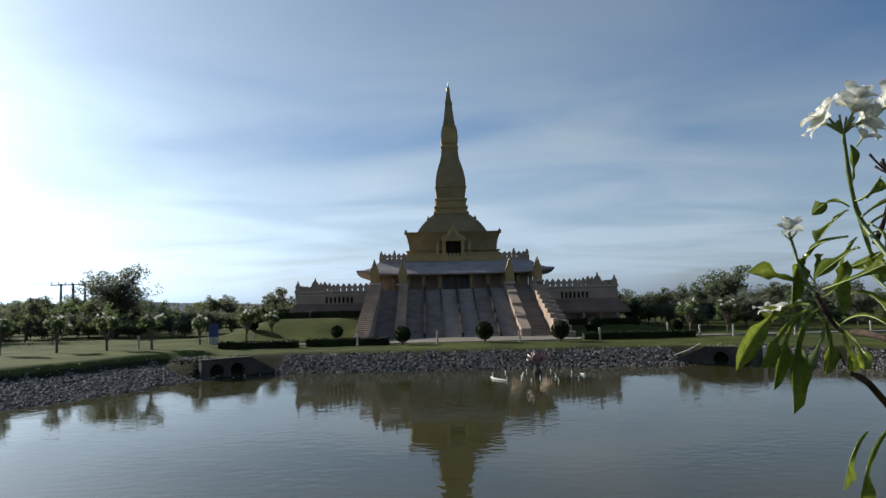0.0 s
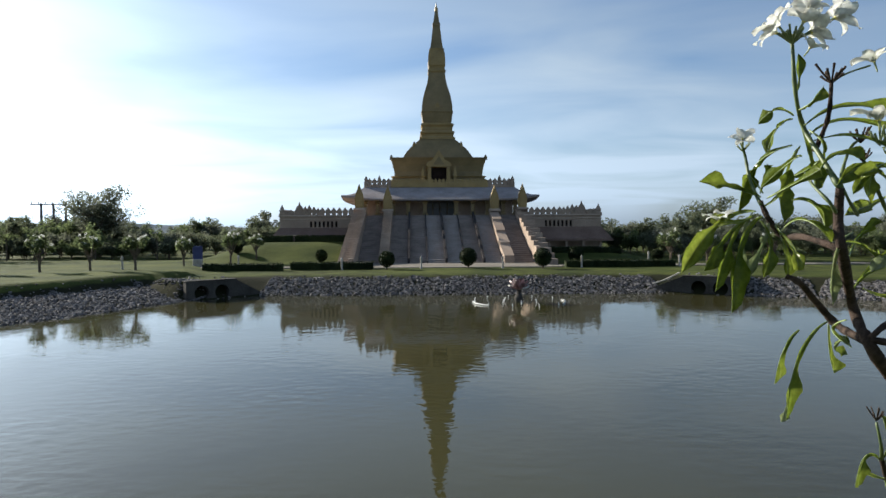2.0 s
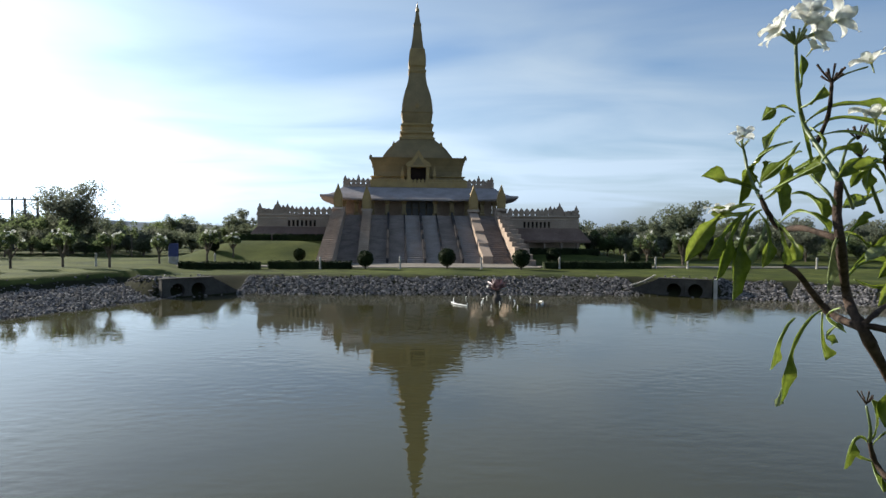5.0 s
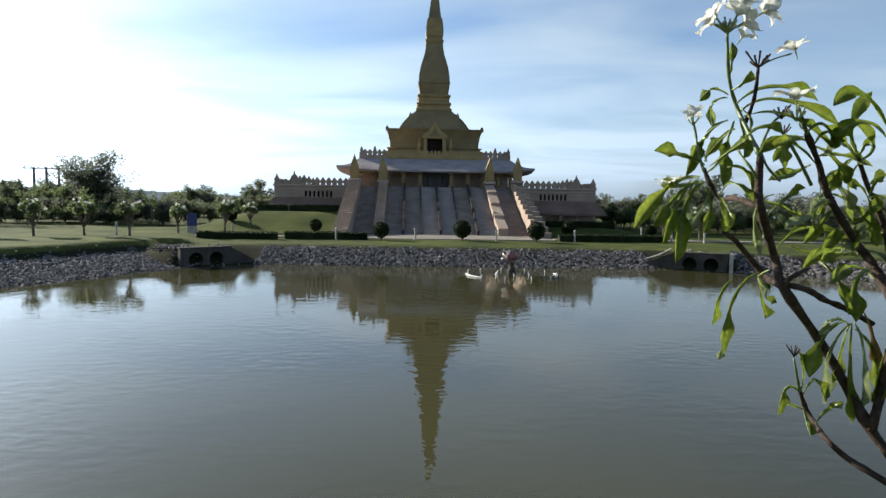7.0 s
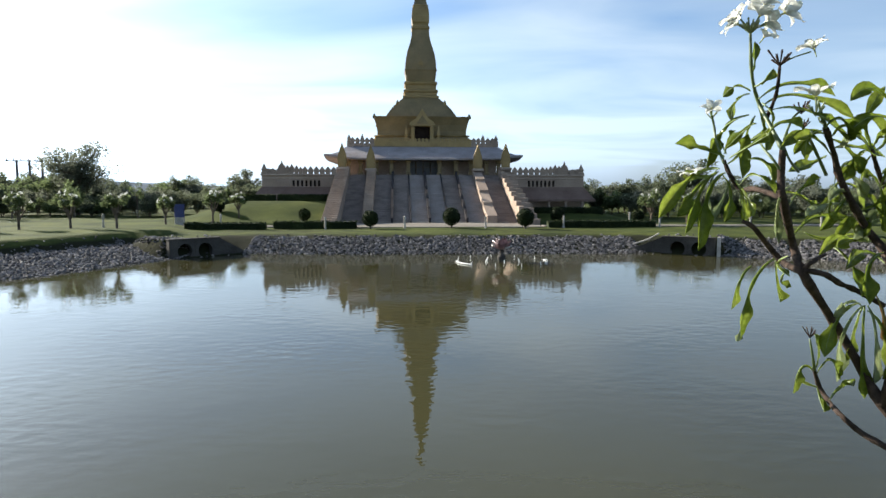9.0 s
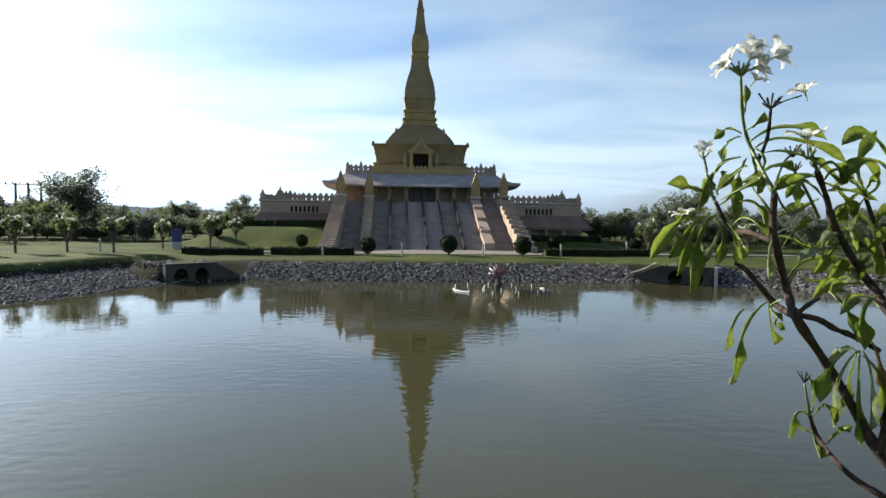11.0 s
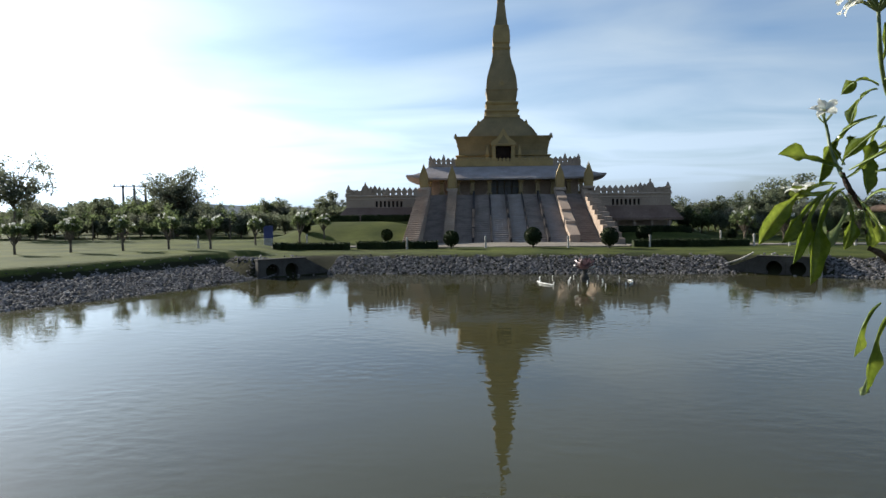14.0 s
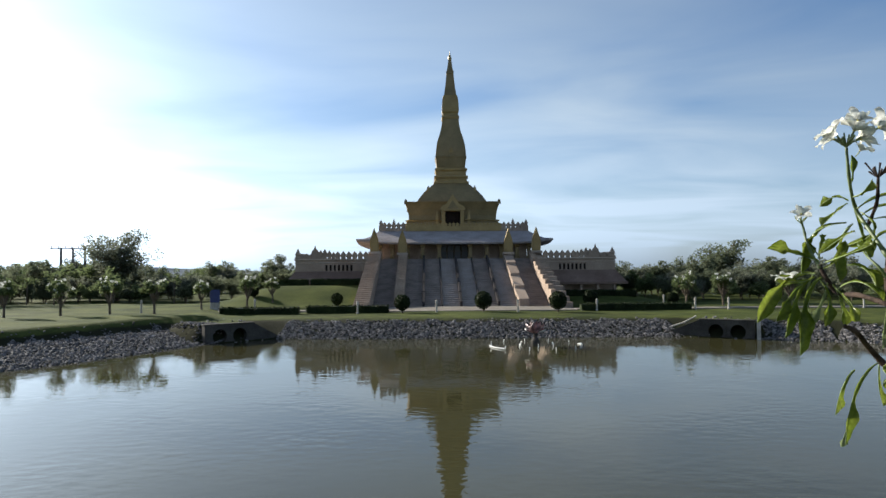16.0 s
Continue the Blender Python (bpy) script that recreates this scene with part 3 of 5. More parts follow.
def build_balustrades():
    for side in (-1, 1):
        xi0, xi1 = X0 + side * 5.4, X0 + side * 6.35
        # fine steps on the left side put shade into the shape of its top
        part("balustrade", stepped_wall(min(xi0, xi1), max(xi0, xi1), STAIR_Y0 - 0.4, 75.6, 5.5, 30 if side < 0 else 4, 0.75, 0.05 if side < 0 else 0.78), SAND, pagoda, "stepped sandstone balustrade")
        xo0, xo1 = X0 + side * 8.4, X0 + side * 9.75
        b = part("balustrade", stepped_wall(min(xo0, xo1), max(xo0, xo1), 59.6, 75.6, 5.5, 30 if side < 0 else 11, 0.55, 0.05), SAND, pagoda, "stepped sandstone balustrade")
        xc = X0 + side * 8.55
        part("coping", stepped_wall(xc - 0.24, xc + 0.24, 59.4, 75.7, 5.68, 30 if side < 0 else 11, 0.72, 0.05), SAND, b, "stepped coping")
        flame_finial(X0 + side * 5.95, 75.55, 5.45)
        flame_finial(X0 + side * 9.1, 75.55, 5.6)


build_balustrades()


def build_wing(side):
    """A low wing: walls, slit windows, skirt roof, battlements and end pinnacles."""
    wing = new("wing")
    wing.parent = pagoda
    a, b = X0 + side * 9.0, X0 + side * 17.6
    x0, x1 = min(a, b), max(a, b)
    y = 74.0
    slits = [X0 + side * (11.5 + k * 0.455) for k in range(7)]
    xs = [x0]
    for s in sorted(slits):
        xs += [s - 0.13, s + 0.13]
    xs.append(x1)
    for i in range(0, len(xs), 2):
        part("wall_pier", boxed(xs[i], xs[i + 1], y, y + 0.4, 3.48, 4.12), SAND, wing)
    part("wall", boxed(x0, x1, y, y + 0.4, 4.12, 4.62), SAND, wing)
    part("wall", boxed(x0, x1, y, y + 0.4, -0.5, 3.48), SAND, wing)
    for s in slits:
        part("slit_window", boxed(s - 0.13, s + 0.13, y + 0.25, y + 0.3, 3.48, 4.12), OPENING_SHADE, wing, "narrow slit window backed by a shade-dark panel")
    part("side_wall", boxed(b - 0.4 if side > 0 else b, b if side > 0 else b + 0.4, y + 0.4, 104.0, -0.5, 4.62), SAND, wing)
    part("flat_roof", boxed(x0, x1, y + 0.402, 104.0, 4.3, 4.6), SAND, wing)
    part("cornice", boxed(x0 - 0.12, x1 + 0.12, y - 0.14, y + 0.5, 4.622, 4.78, 0.03), SANDLIGHT, wing)
    part("string_course", boxed(x0 - 0.06, x1 + 0.06, y - 0.07, y - 0.002, 4.28, 4.40, 0.02), SANDLIGHT, wing)
    # skirt roof that leans out below the wall
    e0, e1 = (x0, x1 + 0.9) if side > 0 else (x0 - 0.9, x1)
    t0, t1 = (x0, x1 + 0.05) if side > 0 else (x0 - 0.05, x1)
    v = [(e0, 72.5, 2.08), (e1, 72.5, 2.08), (t1, 73.99, 3.42), (t0, 73.99, 3.42), (e0, 72.5, 1.9), (e1, 72.5, 1.9), (t1, 73.99, 3.1), (t0, 73.99, 3.1)]
    part_faces = [(0, 1, 2, 3), (7, 6, 5, 4), (4, 5, 1, 0), (5, 6, 2, 1), (7, 4, 0, 3), (6, 7, 3, 2)]
    raw("skirt_roof", v, part_faces, REDSTONE, wing, "red-brown sloping skirt roof")
    part("eave_board", boxed(e0 - 0.03, e1 + 0.03, 72.4, 72.497, 1.86, 2.12), REDSTONE, wing)
    n_post = 5
    for k in range(n_post):
        px = x0 + 0.8 + k * (x1 - x0 - 1.2) / (n_post - 1)
        part("eave_post", lofted(px, 72.8, [(0.14, -0.2), (0.14, 1.9)]), SAND, wing)
    # battlements
    m = part("merlon", merlon_mesh(0.66, 0.85, 0.22), SAND, wing)
    m.matrix_basis = pose(X0 + side * 9.9, y + 0.1, 4.782)
    for k in range(1, 6):
        again(m, pose(X0 + side * (9.9 + k * 0.62), y + 0.1, 4.782), wing)
    for off, w, h in ((13.45, 0.5, 0.8), (13.9, 0.55, 0.95), (14.4, 0.6, 1.1), (14.85, 0.6, 1.0), (16.4, 0.9, 0.62), (17.0, 0.8, 0.6)):
        q = part("merlon", merlon_mesh(w, h, 0.24), SAND, wing)
        q.matrix_basis = pose(X0 + side * off, y + 0.1, 4.782)
    part("gable_crest", slab([(-1.15, 0), (1.15, 0), (0.75, 0.4), (0.45, 0.55), (0.3, 0.95), (0.12, 1.1), (0, 1.5), (-0.12, 1.1), (-0.3, 0.95), (-0.45, 0.55), (-0.75, 0.4)], -0.12, 0.12), SAND, wing).matrix_basis = pose(X0 + side * 15.5, y + 0.35, 4.78)
    part("pinnacle", lofted(X0 + side * 17.35, y + 0.2, [(0.3, 4.781), (0.3, 5.0), (0.2, 5.05), (0.27, 5.3), (0.18, 5.5), (0.02, 5.95)]), SAND, wing)
    for k in range(14):
        again(m, pose(X0 + side * 17.4, y + 1.3 + k * 0.75, 4.602, 0, 0, 90), wing)


build_wing(-1)
build_wing(1)


def build_hall():
    """The pillared hall at the head of the stairs, under its grey sweeping roof."""
    part("terrace", boxed(X0 - 9.0, X0 + 9.0, 76.35, 102.0, -0.5, TOP_Z - 0.01), SAND, pagoda)
    hall = new("hall")
    hall.parent = pagoda
    yb = 79.4
    part("wall", boxed(X0 - 8.6, X0 - 1.7, yb, yb + 0.4, TOP_Z, 7.2), SAND, hall)
    part("wall", boxed(X0 + 1.7, X0 + 8.6, yb, yb + 0.4, TOP_Z, 7.2), SAND, hall)
    part("lintel", boxed(X0 - 1.7, X0 + 1.7, yb, yb + 0.4, 6.9, 7.2), SAND, hall)
    part("side_wall", boxed(X0 - 8.6, X0 - 8.2, yb + 0.4, 100, TOP_Z, 7.2), SAND, hall)
    part("side_wall", boxed(X0 + 8.2, X0 + 8.6, yb + 0.4, 100, TOP_Z, 7.2), SAND, hall)
    # unseen wall added to stop light coming through the hall
    part("unseen_back_wall", boxed(X0 - 8.6, X0 + 8.6, 100.0, 100.4, TOP_Z, 7.2), SAND, hall)
    for k in range(4):
        x = X0 - 1.7 + k * 0.85
        d = part("door_leaf", boxed(x + 0.01, x + 0.84, yb + 0.2, yb + 0.26, TOP_Z, 6.9), GLASSDARK, hall, "dark glazed door leaf")
        bm = box(box(bmesh.new(), x + 0.01, x + 0.09, yb + 0.15, yb + 0.198, TOP_Z, 6.9), x + 0.76, x + 0.84, yb + 0.15, yb + 0.198, TOP_Z, 6.9)
        box(bm, x + 0.09, x + 0.76, yb + 0.15, yb + 0.198, 5.7, 5.78)
        part("frame", bm, BRONZE, d)
    for side in (-1, 1):
        for off in (1.78, 3.7, 5.4, 7.2, 8.6):
            c = part("column", lofted(X0 + side * off, 77.6, [(0.30, TOP_Z), (0.30, 5.0), (0.21, 5.06), (0.20, 6.1), (0.30, 6.2), (0.30, 6.45)]), GOLDDULL, hall, "gold-painted square column")
    part("beam", boxed(X0 - 9.0, X0 + 9.0, 77.35, 77.85, 6.452, 6.8), SANDLIGHT, hall)
    # roof: rings of rectangles, eave to crest, corners swept up
    rings = [(-11.2, 76.3, 6.46, 0.42), (-11.2, 76.3, 6.64, 0.42), (-10.4, 77.1, 6.98, 0.16), (-9.6, 78.4, 7.45, 0.03), (-8.95, 79.95, 8.12, 0.0)]
    verts, faces = [], []
    n = 12
    for hx, y0, z, up in rings:
        hx = -hx
        y1 = 178 - y0
        ring = []
        for (ax, ay), (bx, by) in (((-hx, y0), (hx, y0)), ((hx, y0), (hx, y1)), ((hx, y1), (-hx, y1)), ((-hx, y1), (-hx, y0))):
            for k in range(n):
                t = k / n
                e = abs(2 * t - 1) ** 7
                ring.append((X0 + ax + (bx - ax) * t, ay + (by - ay) * t, z + up * e))
        verts += ring
    N = 4 * n
    for r in range(len(rings) - 1):
        for k in range(N):
            faces.append((r * N + k, r * N + (k + 1) % N, (r + 1) * N + (k + 1) % N, (r + 1) * N + k))
    faces.append(tuple(range(N))[::-1])
    faces.append(tuple(range(4 * N, 5 * N)))
    raw("roof", verts, faces, ROOFGREY, hall, "pale grey sweeping roof with upturned corners")


build_hall()


def build_upper_terrace():
    up = new("upper_terrace")
    up.parent = pagoda
    for side in (-1, 1):
        a, b = X0 + side * 5.7, X0 + side * 8.9
        part("parapet", boxed(min(a, b), max(a, b), 79.95, 80.35, 8.122, 8.5), SAND, up)
        m = part("merlon", merlon_mesh(0.62, 0.72, 0.22), SAND, up)
        m.matrix_basis = pose(X0 + side * 6.0, 80.15, 8.502)
        for k in range(1, 5):
            again(m, pose(X0 + side * (6.0 + k * 0.56), 80.15, 8.502), up)
        part("pinnacle", lofted(X0 + side * 8.65, 80.15, [(0.24, 8.502), (0.24, 8.8), (0.16, 8.85), (0.22, 9.05), (0.02, 9.5)]), SAND, up)
        part("pinnacle", lofted(X0 + side * 7.1, 80.2, [(0.2, 8.502), (0.2, 8.85), (0.14, 8.9), (0.2, 9.1), (0.02, 9.6)]), SAND, up)
        part("side_parapet", boxed(b - 0.35 if side > 0 else b, b if side > 0 else b + 0.35, 80.352, 98, 8.122, 8.5), SAND, up)
        for k in range(9):
            again(m, pose(X0 + side * 8.72, 81.2 + k * 0.9, 8.502, 0, 0, 90), up)
    part("front_parapet", boxed(X0 - 5.69, X0 + 5.69, 79.9, 80.4, 8.122, 8.75, 0.02), GOLD, up)
    g = part("merlon", merlon_mesh(0.42, 0.42, 0.2), GOLD, up)
    g.matrix_basis = pose(X0 - 5.4, 80.15, 8.752)
    for k in range(1, 25):
        again(g, pose(X0 - 5.4 + k * 0.45, 80.15, 8.752), up)
    part("deck", boxed(X0 - 8.5, X0 + 8.5, 80.41, 98, 7.9, 8.15), SAND, up)


build_upper_terrace()


def build_tower():
    tower = new("tower")
    tower.parent = pagoda
    cy = 89.0
    part("plinth", lofted(X0, cy, [(6.3, 8.152), (6.3, 8.7), (6.05, 8.8), (6.05, 9.2), (5.75, 9.3)]), GOLD, tower)
    part("body", lofted(X0, cy, [(5.65, 9.302), (5.65, 9.55), (5.42, 9.7), (5.45, 10.3), (5.58, 11.0), (5.78, 11.6), (5.95, 11.98), (5.7, 11.98), (4.6, 11.9)], dent=0.0), GOLDDULL, tower, "flared gold-painted tower body")
    part("body_moulding", lofted(X0, cy, [(5.78, 9.56), (5.85, 9.66), (5.62, 9.74)]), GOLD, tower)
    for sx in (-1, 1):
        for sy in (-1, 1):
            part("corner_horn", lofted(X0 + sx * 5.78, cy + sy * 5.78, [(0.2, 11.7), (0.2, 12.0), (0.05, 12.3)]), GOLDDULL, tower)
    part("dome", lofted(X0, cy, [(4.55, 11.902), (4.5, 12.0), (4.22, 12.5), (3.85, 13.05), (3.4, 13.6), (2.9, 14.1), (2.45, 14.5), (2.2, 14.7)], dent=0.14), GOLDDULL, tower, "curved gold-painted pyramid dome")
    for sx in (-1, 1):
        for sy in (-1, 1):
            part("dome_ornament", lofted(X0 + sx * 2.98, cy + sy * 2.98, [(0.2, 13.3), (0.2, 13.9), (0.04, 14.3)]), GOLD, tower)
    part("tier", lofted(X0, cy, [(2.28, 14.702), (2.28, 14.95), (2.05, 15.05), (2.05, 15.35), (2.2, 15.5), (2.18, 15.7), (1.95, 15.8), (1.95, 16.3), (2.1, 16.5), (2.1, 16.68), (1.8, 16.85)], dent=0.1), GOLD, tower, "stepped gold tier")
    bulb = part("bulb", lofted(X0, cy, [(1.82, 16.852), (1.92, 17.5), (1.98, 18.1), (2.05, 18.2), (2.05, 18.3), (1.97, 18.4), (1.95, 19.0), (1.86, 19.7), (1.72, 20.4), (1.52, 21.1), (1.3, 21.8), (1.14, 22.6), (1.06, 23.4)], dent=0.12), GOLDDULL, tower, "square lotus-bud tower of gold paint")
    part("medallion", lofted(X0, cy - 2.0, [(0.22, 18.75), (0.22, 19.2), (0.03, 19.5)]), GOLD, bulb)
    part("ring", lofted(X0, cy, [(1.08, 23.402), (1.15, 23.55), (1.15, 23.78), (1.0, 23.9), (1.0, 24.15), (1.1, 24.35), (1.12, 25.0), (1.06, 25.8), (0.95, 26.4), (0.98, 26.5), (0.82, 26.6)], dent=0.12), GOLD, tower)
    part("spire", lofted(X0, cy, [(0.82, 26.602), (0.66, 27.7), (0.54, 28.8), (0.46, 29.5), (0.5, 29.6), (0.5, 29.9), (0.4, 30.0), (0.28, 30.8), (0.2, 31.5)], dent=0.12), GOLDDULL, tower, "slender square gold spire")
    part("crown", lofted(X0, cy, [(0.24, 31.502), (0.26, 31.7), (0.2, 31.95), (0.1, 32.15), (0.05, 32.5), (0.01, 32.8)], sides=10), GOLD, tower, "bright gold crown tip")
    # porch
    yp = cy - 6.6
    porch = new("porch")
    porch.parent = tower
    for side in (-1, 1):
        part("pilaster", boxed(X0 + side * 1.15 - 0.22, X0 + side * 1.15 + 0.22, yp - 0.2, yp + 1.2, 8.9, 10.72, 0.03), GOLD, porch)
        part("guardian_finial", lofted(X0 + side * 1.95, yp - 0.3, [(0.2, 8.8), (0.2, 9.3), (0.14, 9.4), (0.2, 9.7), (0.14, 10.1), (0.02, 10.8)]), GOLD, porch)
    part("doorway", boxed(X0 - 0.92, X0 + 0.92, yp + 0.5, yp + 0.6, 8.9, 10.7), OPENING_SHADE, porch, "doorway closed by a shade-dark panel")
    part("porch_lintel", boxed(X0 - 1.5, X0 + 1.5, yp - 0.25, yp + 1.2, 10.722, 10.95, 0.03), GOLD, porch)
    part("pediment", slab([(-1.6, 0), (1.6, 0), (1.35, 0.35), (0.75, 0.7), (0.5, 1.1), (0.0, 1.9), (-0.5, 1.1), (-0.75, 0.7), (-1.35, 0.35)], yp - 0.1, yp + 1.1), GOLD, porch, "pointed gold pediment").location = (X0, 0, 10.952)
    part("tympanum", slab([(-0.7, 0), (0.7, 0), (0.3, 0.6), (0, 1.05), (-0.3, 0.6)], yp - 0.2, yp - 0.102), GOLDDULL, porch).location = (X0, 0, 11.0)


build_tower()


# ---- hedges, shrubs, posts ----
def hedge(x0, x1, y0, y1, z0, z1, label, rng):
    """A clipped hedge: a woody core and a skin of small leaves."""
    root = empty("hedge", label, "hedge", "clipped hedges")
    part("core", boxed(x0 + 0.06, x1 - 0.06, y0 + 0.06, y1 - 0.06, z0 - 0.15, z1 - 0.06), HEDGELEAF, root)
    n = int(((x1 - x0) * (z1 - z0) + (x1 - x0) * (y1 - y0)) * 55)
    c = np.stack([rng.uniform(x0, x1, n), rng.uniform(y0, y1, n), rng.uniform(z0, z1, n)], 1)
    top = rng.uniform(size=n) < 0.5
    c[top, 2] = z1 - 0.02 + rng.normal(scale=0.03, size=top.sum())
    c[~top, 1] = y0 + rng.normal(scale=0.03, size=(~top).sum())
    v, f = leaf_cloud(rng, c, np.full(n, 0.05), 2, 0.07, 0.5)
    raw("foliage", v.tolist(), f, HEDGELEAF, root)


hr = np.random.default_rng(11)
hedge(-17.0, -10.6, 54.4, 55.3, level(-14, 55), 0.55, "long low dark clipped hedge beside the paved walk", hr)
hedge(-10.2, -3.4, 55.4, 56.2, level(-7, 55.8), 0.6, "long low dark clipped hedge beside the paved walk", hr)
hedge(12.6, 22.0, 56.0, 56.9, level(17, 56.4), 0.6, "long low dark clipped hedge beside the paved walk", hr)
hedge(-12.6, -7.0, 71.2, 72.2, level(-9, 71.5) - 0.2, 2.62, "dark clipped hedge on the grass mound before the wing", hr)
hedge(-16.6, -12.8, 71.6, 72.3, level(-14, 72) - 0.2, 2.62, "dark clipped hedge on the grass mound before the wing", hr)
hedge(12.9, 22.0, 71.0, 72.2, level(15, 71.5) - 0.2, 1.25, "dark clipped hedge in the shade below the wing", hr)


def ball_shrub(x, y, r, h, rng, label="dark green shrub clipped to a ball on a short stem"):
    root = empty("ball_shrub", label, "shrub", "clipped ball shrubs", at=(x, y, level(x, y)))
    part("stem", tube(bmesh.new(), [(0, 0, -0.15), (0.02, 0, h - r * 0.9), (0, 0, h - r * 0.4)], 0.09, 0.06), BARK, root)
    bm = bmesh.new()
    bmesh.ops.create_icosphere(bm, subdivisions=2, radius=r * 0.88)
    for v in bm.verts:
        v.co = v.co * (1 + 0.08 * noise.noise(v.co * 2.5 + Vector((x, y, 0)))) + Vector((0, 0, h))
    part("core", bm, HEDGELEAF, root, smooth=True)
    d = rng.normal(size=(900, 3)); d /= np.linalg.norm(d, axis=1)[:, None]
    d *= (r * (0.92 + 0.1 * rng.uniform(size=(900, 1)))) * np.array([1, 1, 1.03])
    v, f = leaf_cloud(rng, d + np.array([0, 0, h]), np.full(900, 0.05), 2, 0.065, 0.5)
    raw("foliage", v.tolist(), f, HEDGELEAF, root)


for bx, by, br, bh in ((-2.3, 55.1, 0.62, 0.85), (4.4, 55.9, 0.72, 0.95), (10.5, 55.2, 0.72, 0.95), (-8.6, 62.5, 0.52, 0.8), (15.2, 63.5, 0.7, 0.8), (-17.3, 66.5, 0.5, 0.6), (23.9, 65.8, 0.55, 0.6)):
    ball_shrub(bx, by, br, bh, hr)


def bollard(x, y):
    root = empty("garden_post", "slim pale concrete garden post with a ringed head", "post", "posts along the walk", at=(x, y, level(x, y)))
    part("shaft", lofted(0, 0, [(0.1, -0.2), (0.1, 0.1), (0.075, 0.13), (0.075, 0.72), (0.1, 0.75), (0.1, 0.82)], sides=10), WHITEPOST, root)
    part("cap", lofted(0, 0, [(0.085, 0.822), (0.1, 0.92), (0.05, 1.0), (0.01, 1.03)], sides=10), WHITEPOST, root)


for px, py in ((-5.9, 54.7), (0.5, 55.3), (7.2, 55.3), (13.9, 55.9), (-22.5, 52.9), (22.6, 64.6), (22.4, 56.4), (25.2, 56.3), (30.5, 56.5), (37.0, 56.6), (-15.9, 61.5)):
    bollard(px, py)


# ---- trees ----
def broad_tree(rng, h, spread, leaf_mat, leaf=0.16, clumps=60, count=60, trunk=0.22, base=0.35, name="tree", label="", category="tree", group="", gaps=1.0):
    """A tapered trunk, forking limbs, and clumps of small leaves with gaps between."""
    root = empty(name, label, category, group)
    bm = tube(bmesh.new(), [(0, 0, -0.3), (0.04 * h * rng.uniform(-1, 1), 0.02 * h, h * base * 0.6), (0.05 * h * rng.uniform(-1, 1), 0, h * base), (0.03 * h, 0.02 * h, h * 0.75)], trunk, trunk * 0.25)
    limbs = []
    for k in range(9):
        a = k * 2.4 + rng.uniform(-0.4, 0.4)
        r = spread * rng.uniform(0.45, 0.95)
        z0 = h * (base + rng.uniform(0, 0.3))
        z1 = h * rng.uniform(0.55, 0.95)
        tip = (math.cos(a) * r, math.sin(a) * r, z1)
        tube(bm, [(0.02 * h, 0, z0), (tip[0] * 0.5, tip[1] * 0.5, z0 + (z1 - z0) * 0.6), tip], trunk * 0.4, trunk * 0.08, 5)
        limbs.append(tip)
    part("trunk", bm, BARK, root)
    centres, radii = [], []
    for k in range(clumps):
        t = limbs[int(rng.integers(len(limbs)))]
        s = rng.uniform(0.2, 0.97)
        c = np.array([t[0] * s, t[1] * s, h * base + (t[2] - h * base) * (0.5 + 0.5 * s)]) + np.clip(rng.normal(scale=spread * 0.14, size=3), -spread * 0.2, spread * 0.2)
        c[2] = min(max(c[2], h * base * 0.9), h * 0.97)
        centres.append(c); radii.append(spread * rng.uniform(0.12, 0.24) * gaps)
    v, f = leaf_cloud(rng, centres, radii, count, leaf, 0.45)
    raw("crown", v.tolist(), f, leaf_mat, root)
    return root


def place(root, x, y, s=1.0, turn=0.0):
    root.matrix_world = Matrix.LocRotScale((x, y, level(x, y)), Euler((0, 0, turn)), (s, s, s))
    return root


tr = np.random.default_rng(21)
big = broad_tree(tr, 8.6, 5.4, LEAFHAZE, 0.16, 200, 46, 0.3, 0.25, label="tall grey-green tree with an open crown behind the lawn", gaps=1.0)
place(big, -39.0, 85.0)
place(broad_tree(tr, 10.2, 5.4, LEAFHAZE, 0.17, 170, 30, 0.28, 0.28, label="tall sparse tree with an open leafy crown", gaps=0.8), -53.0, 74.0)
place(broad_tree(tr, 5.2, 2.8, LEAFDARK, 0.15, 70, 46, 0.2, 0.25, label="dark mid-height tree behind the lawn"), -47.5, 81.0)
place(broad_tree(tr, 6.0, 3.2, LEAFHAZE, 0.16, 70, 46, 0.2, 0.3, label="grey-green tree standing over the far wood"), -25.6, 112.0)


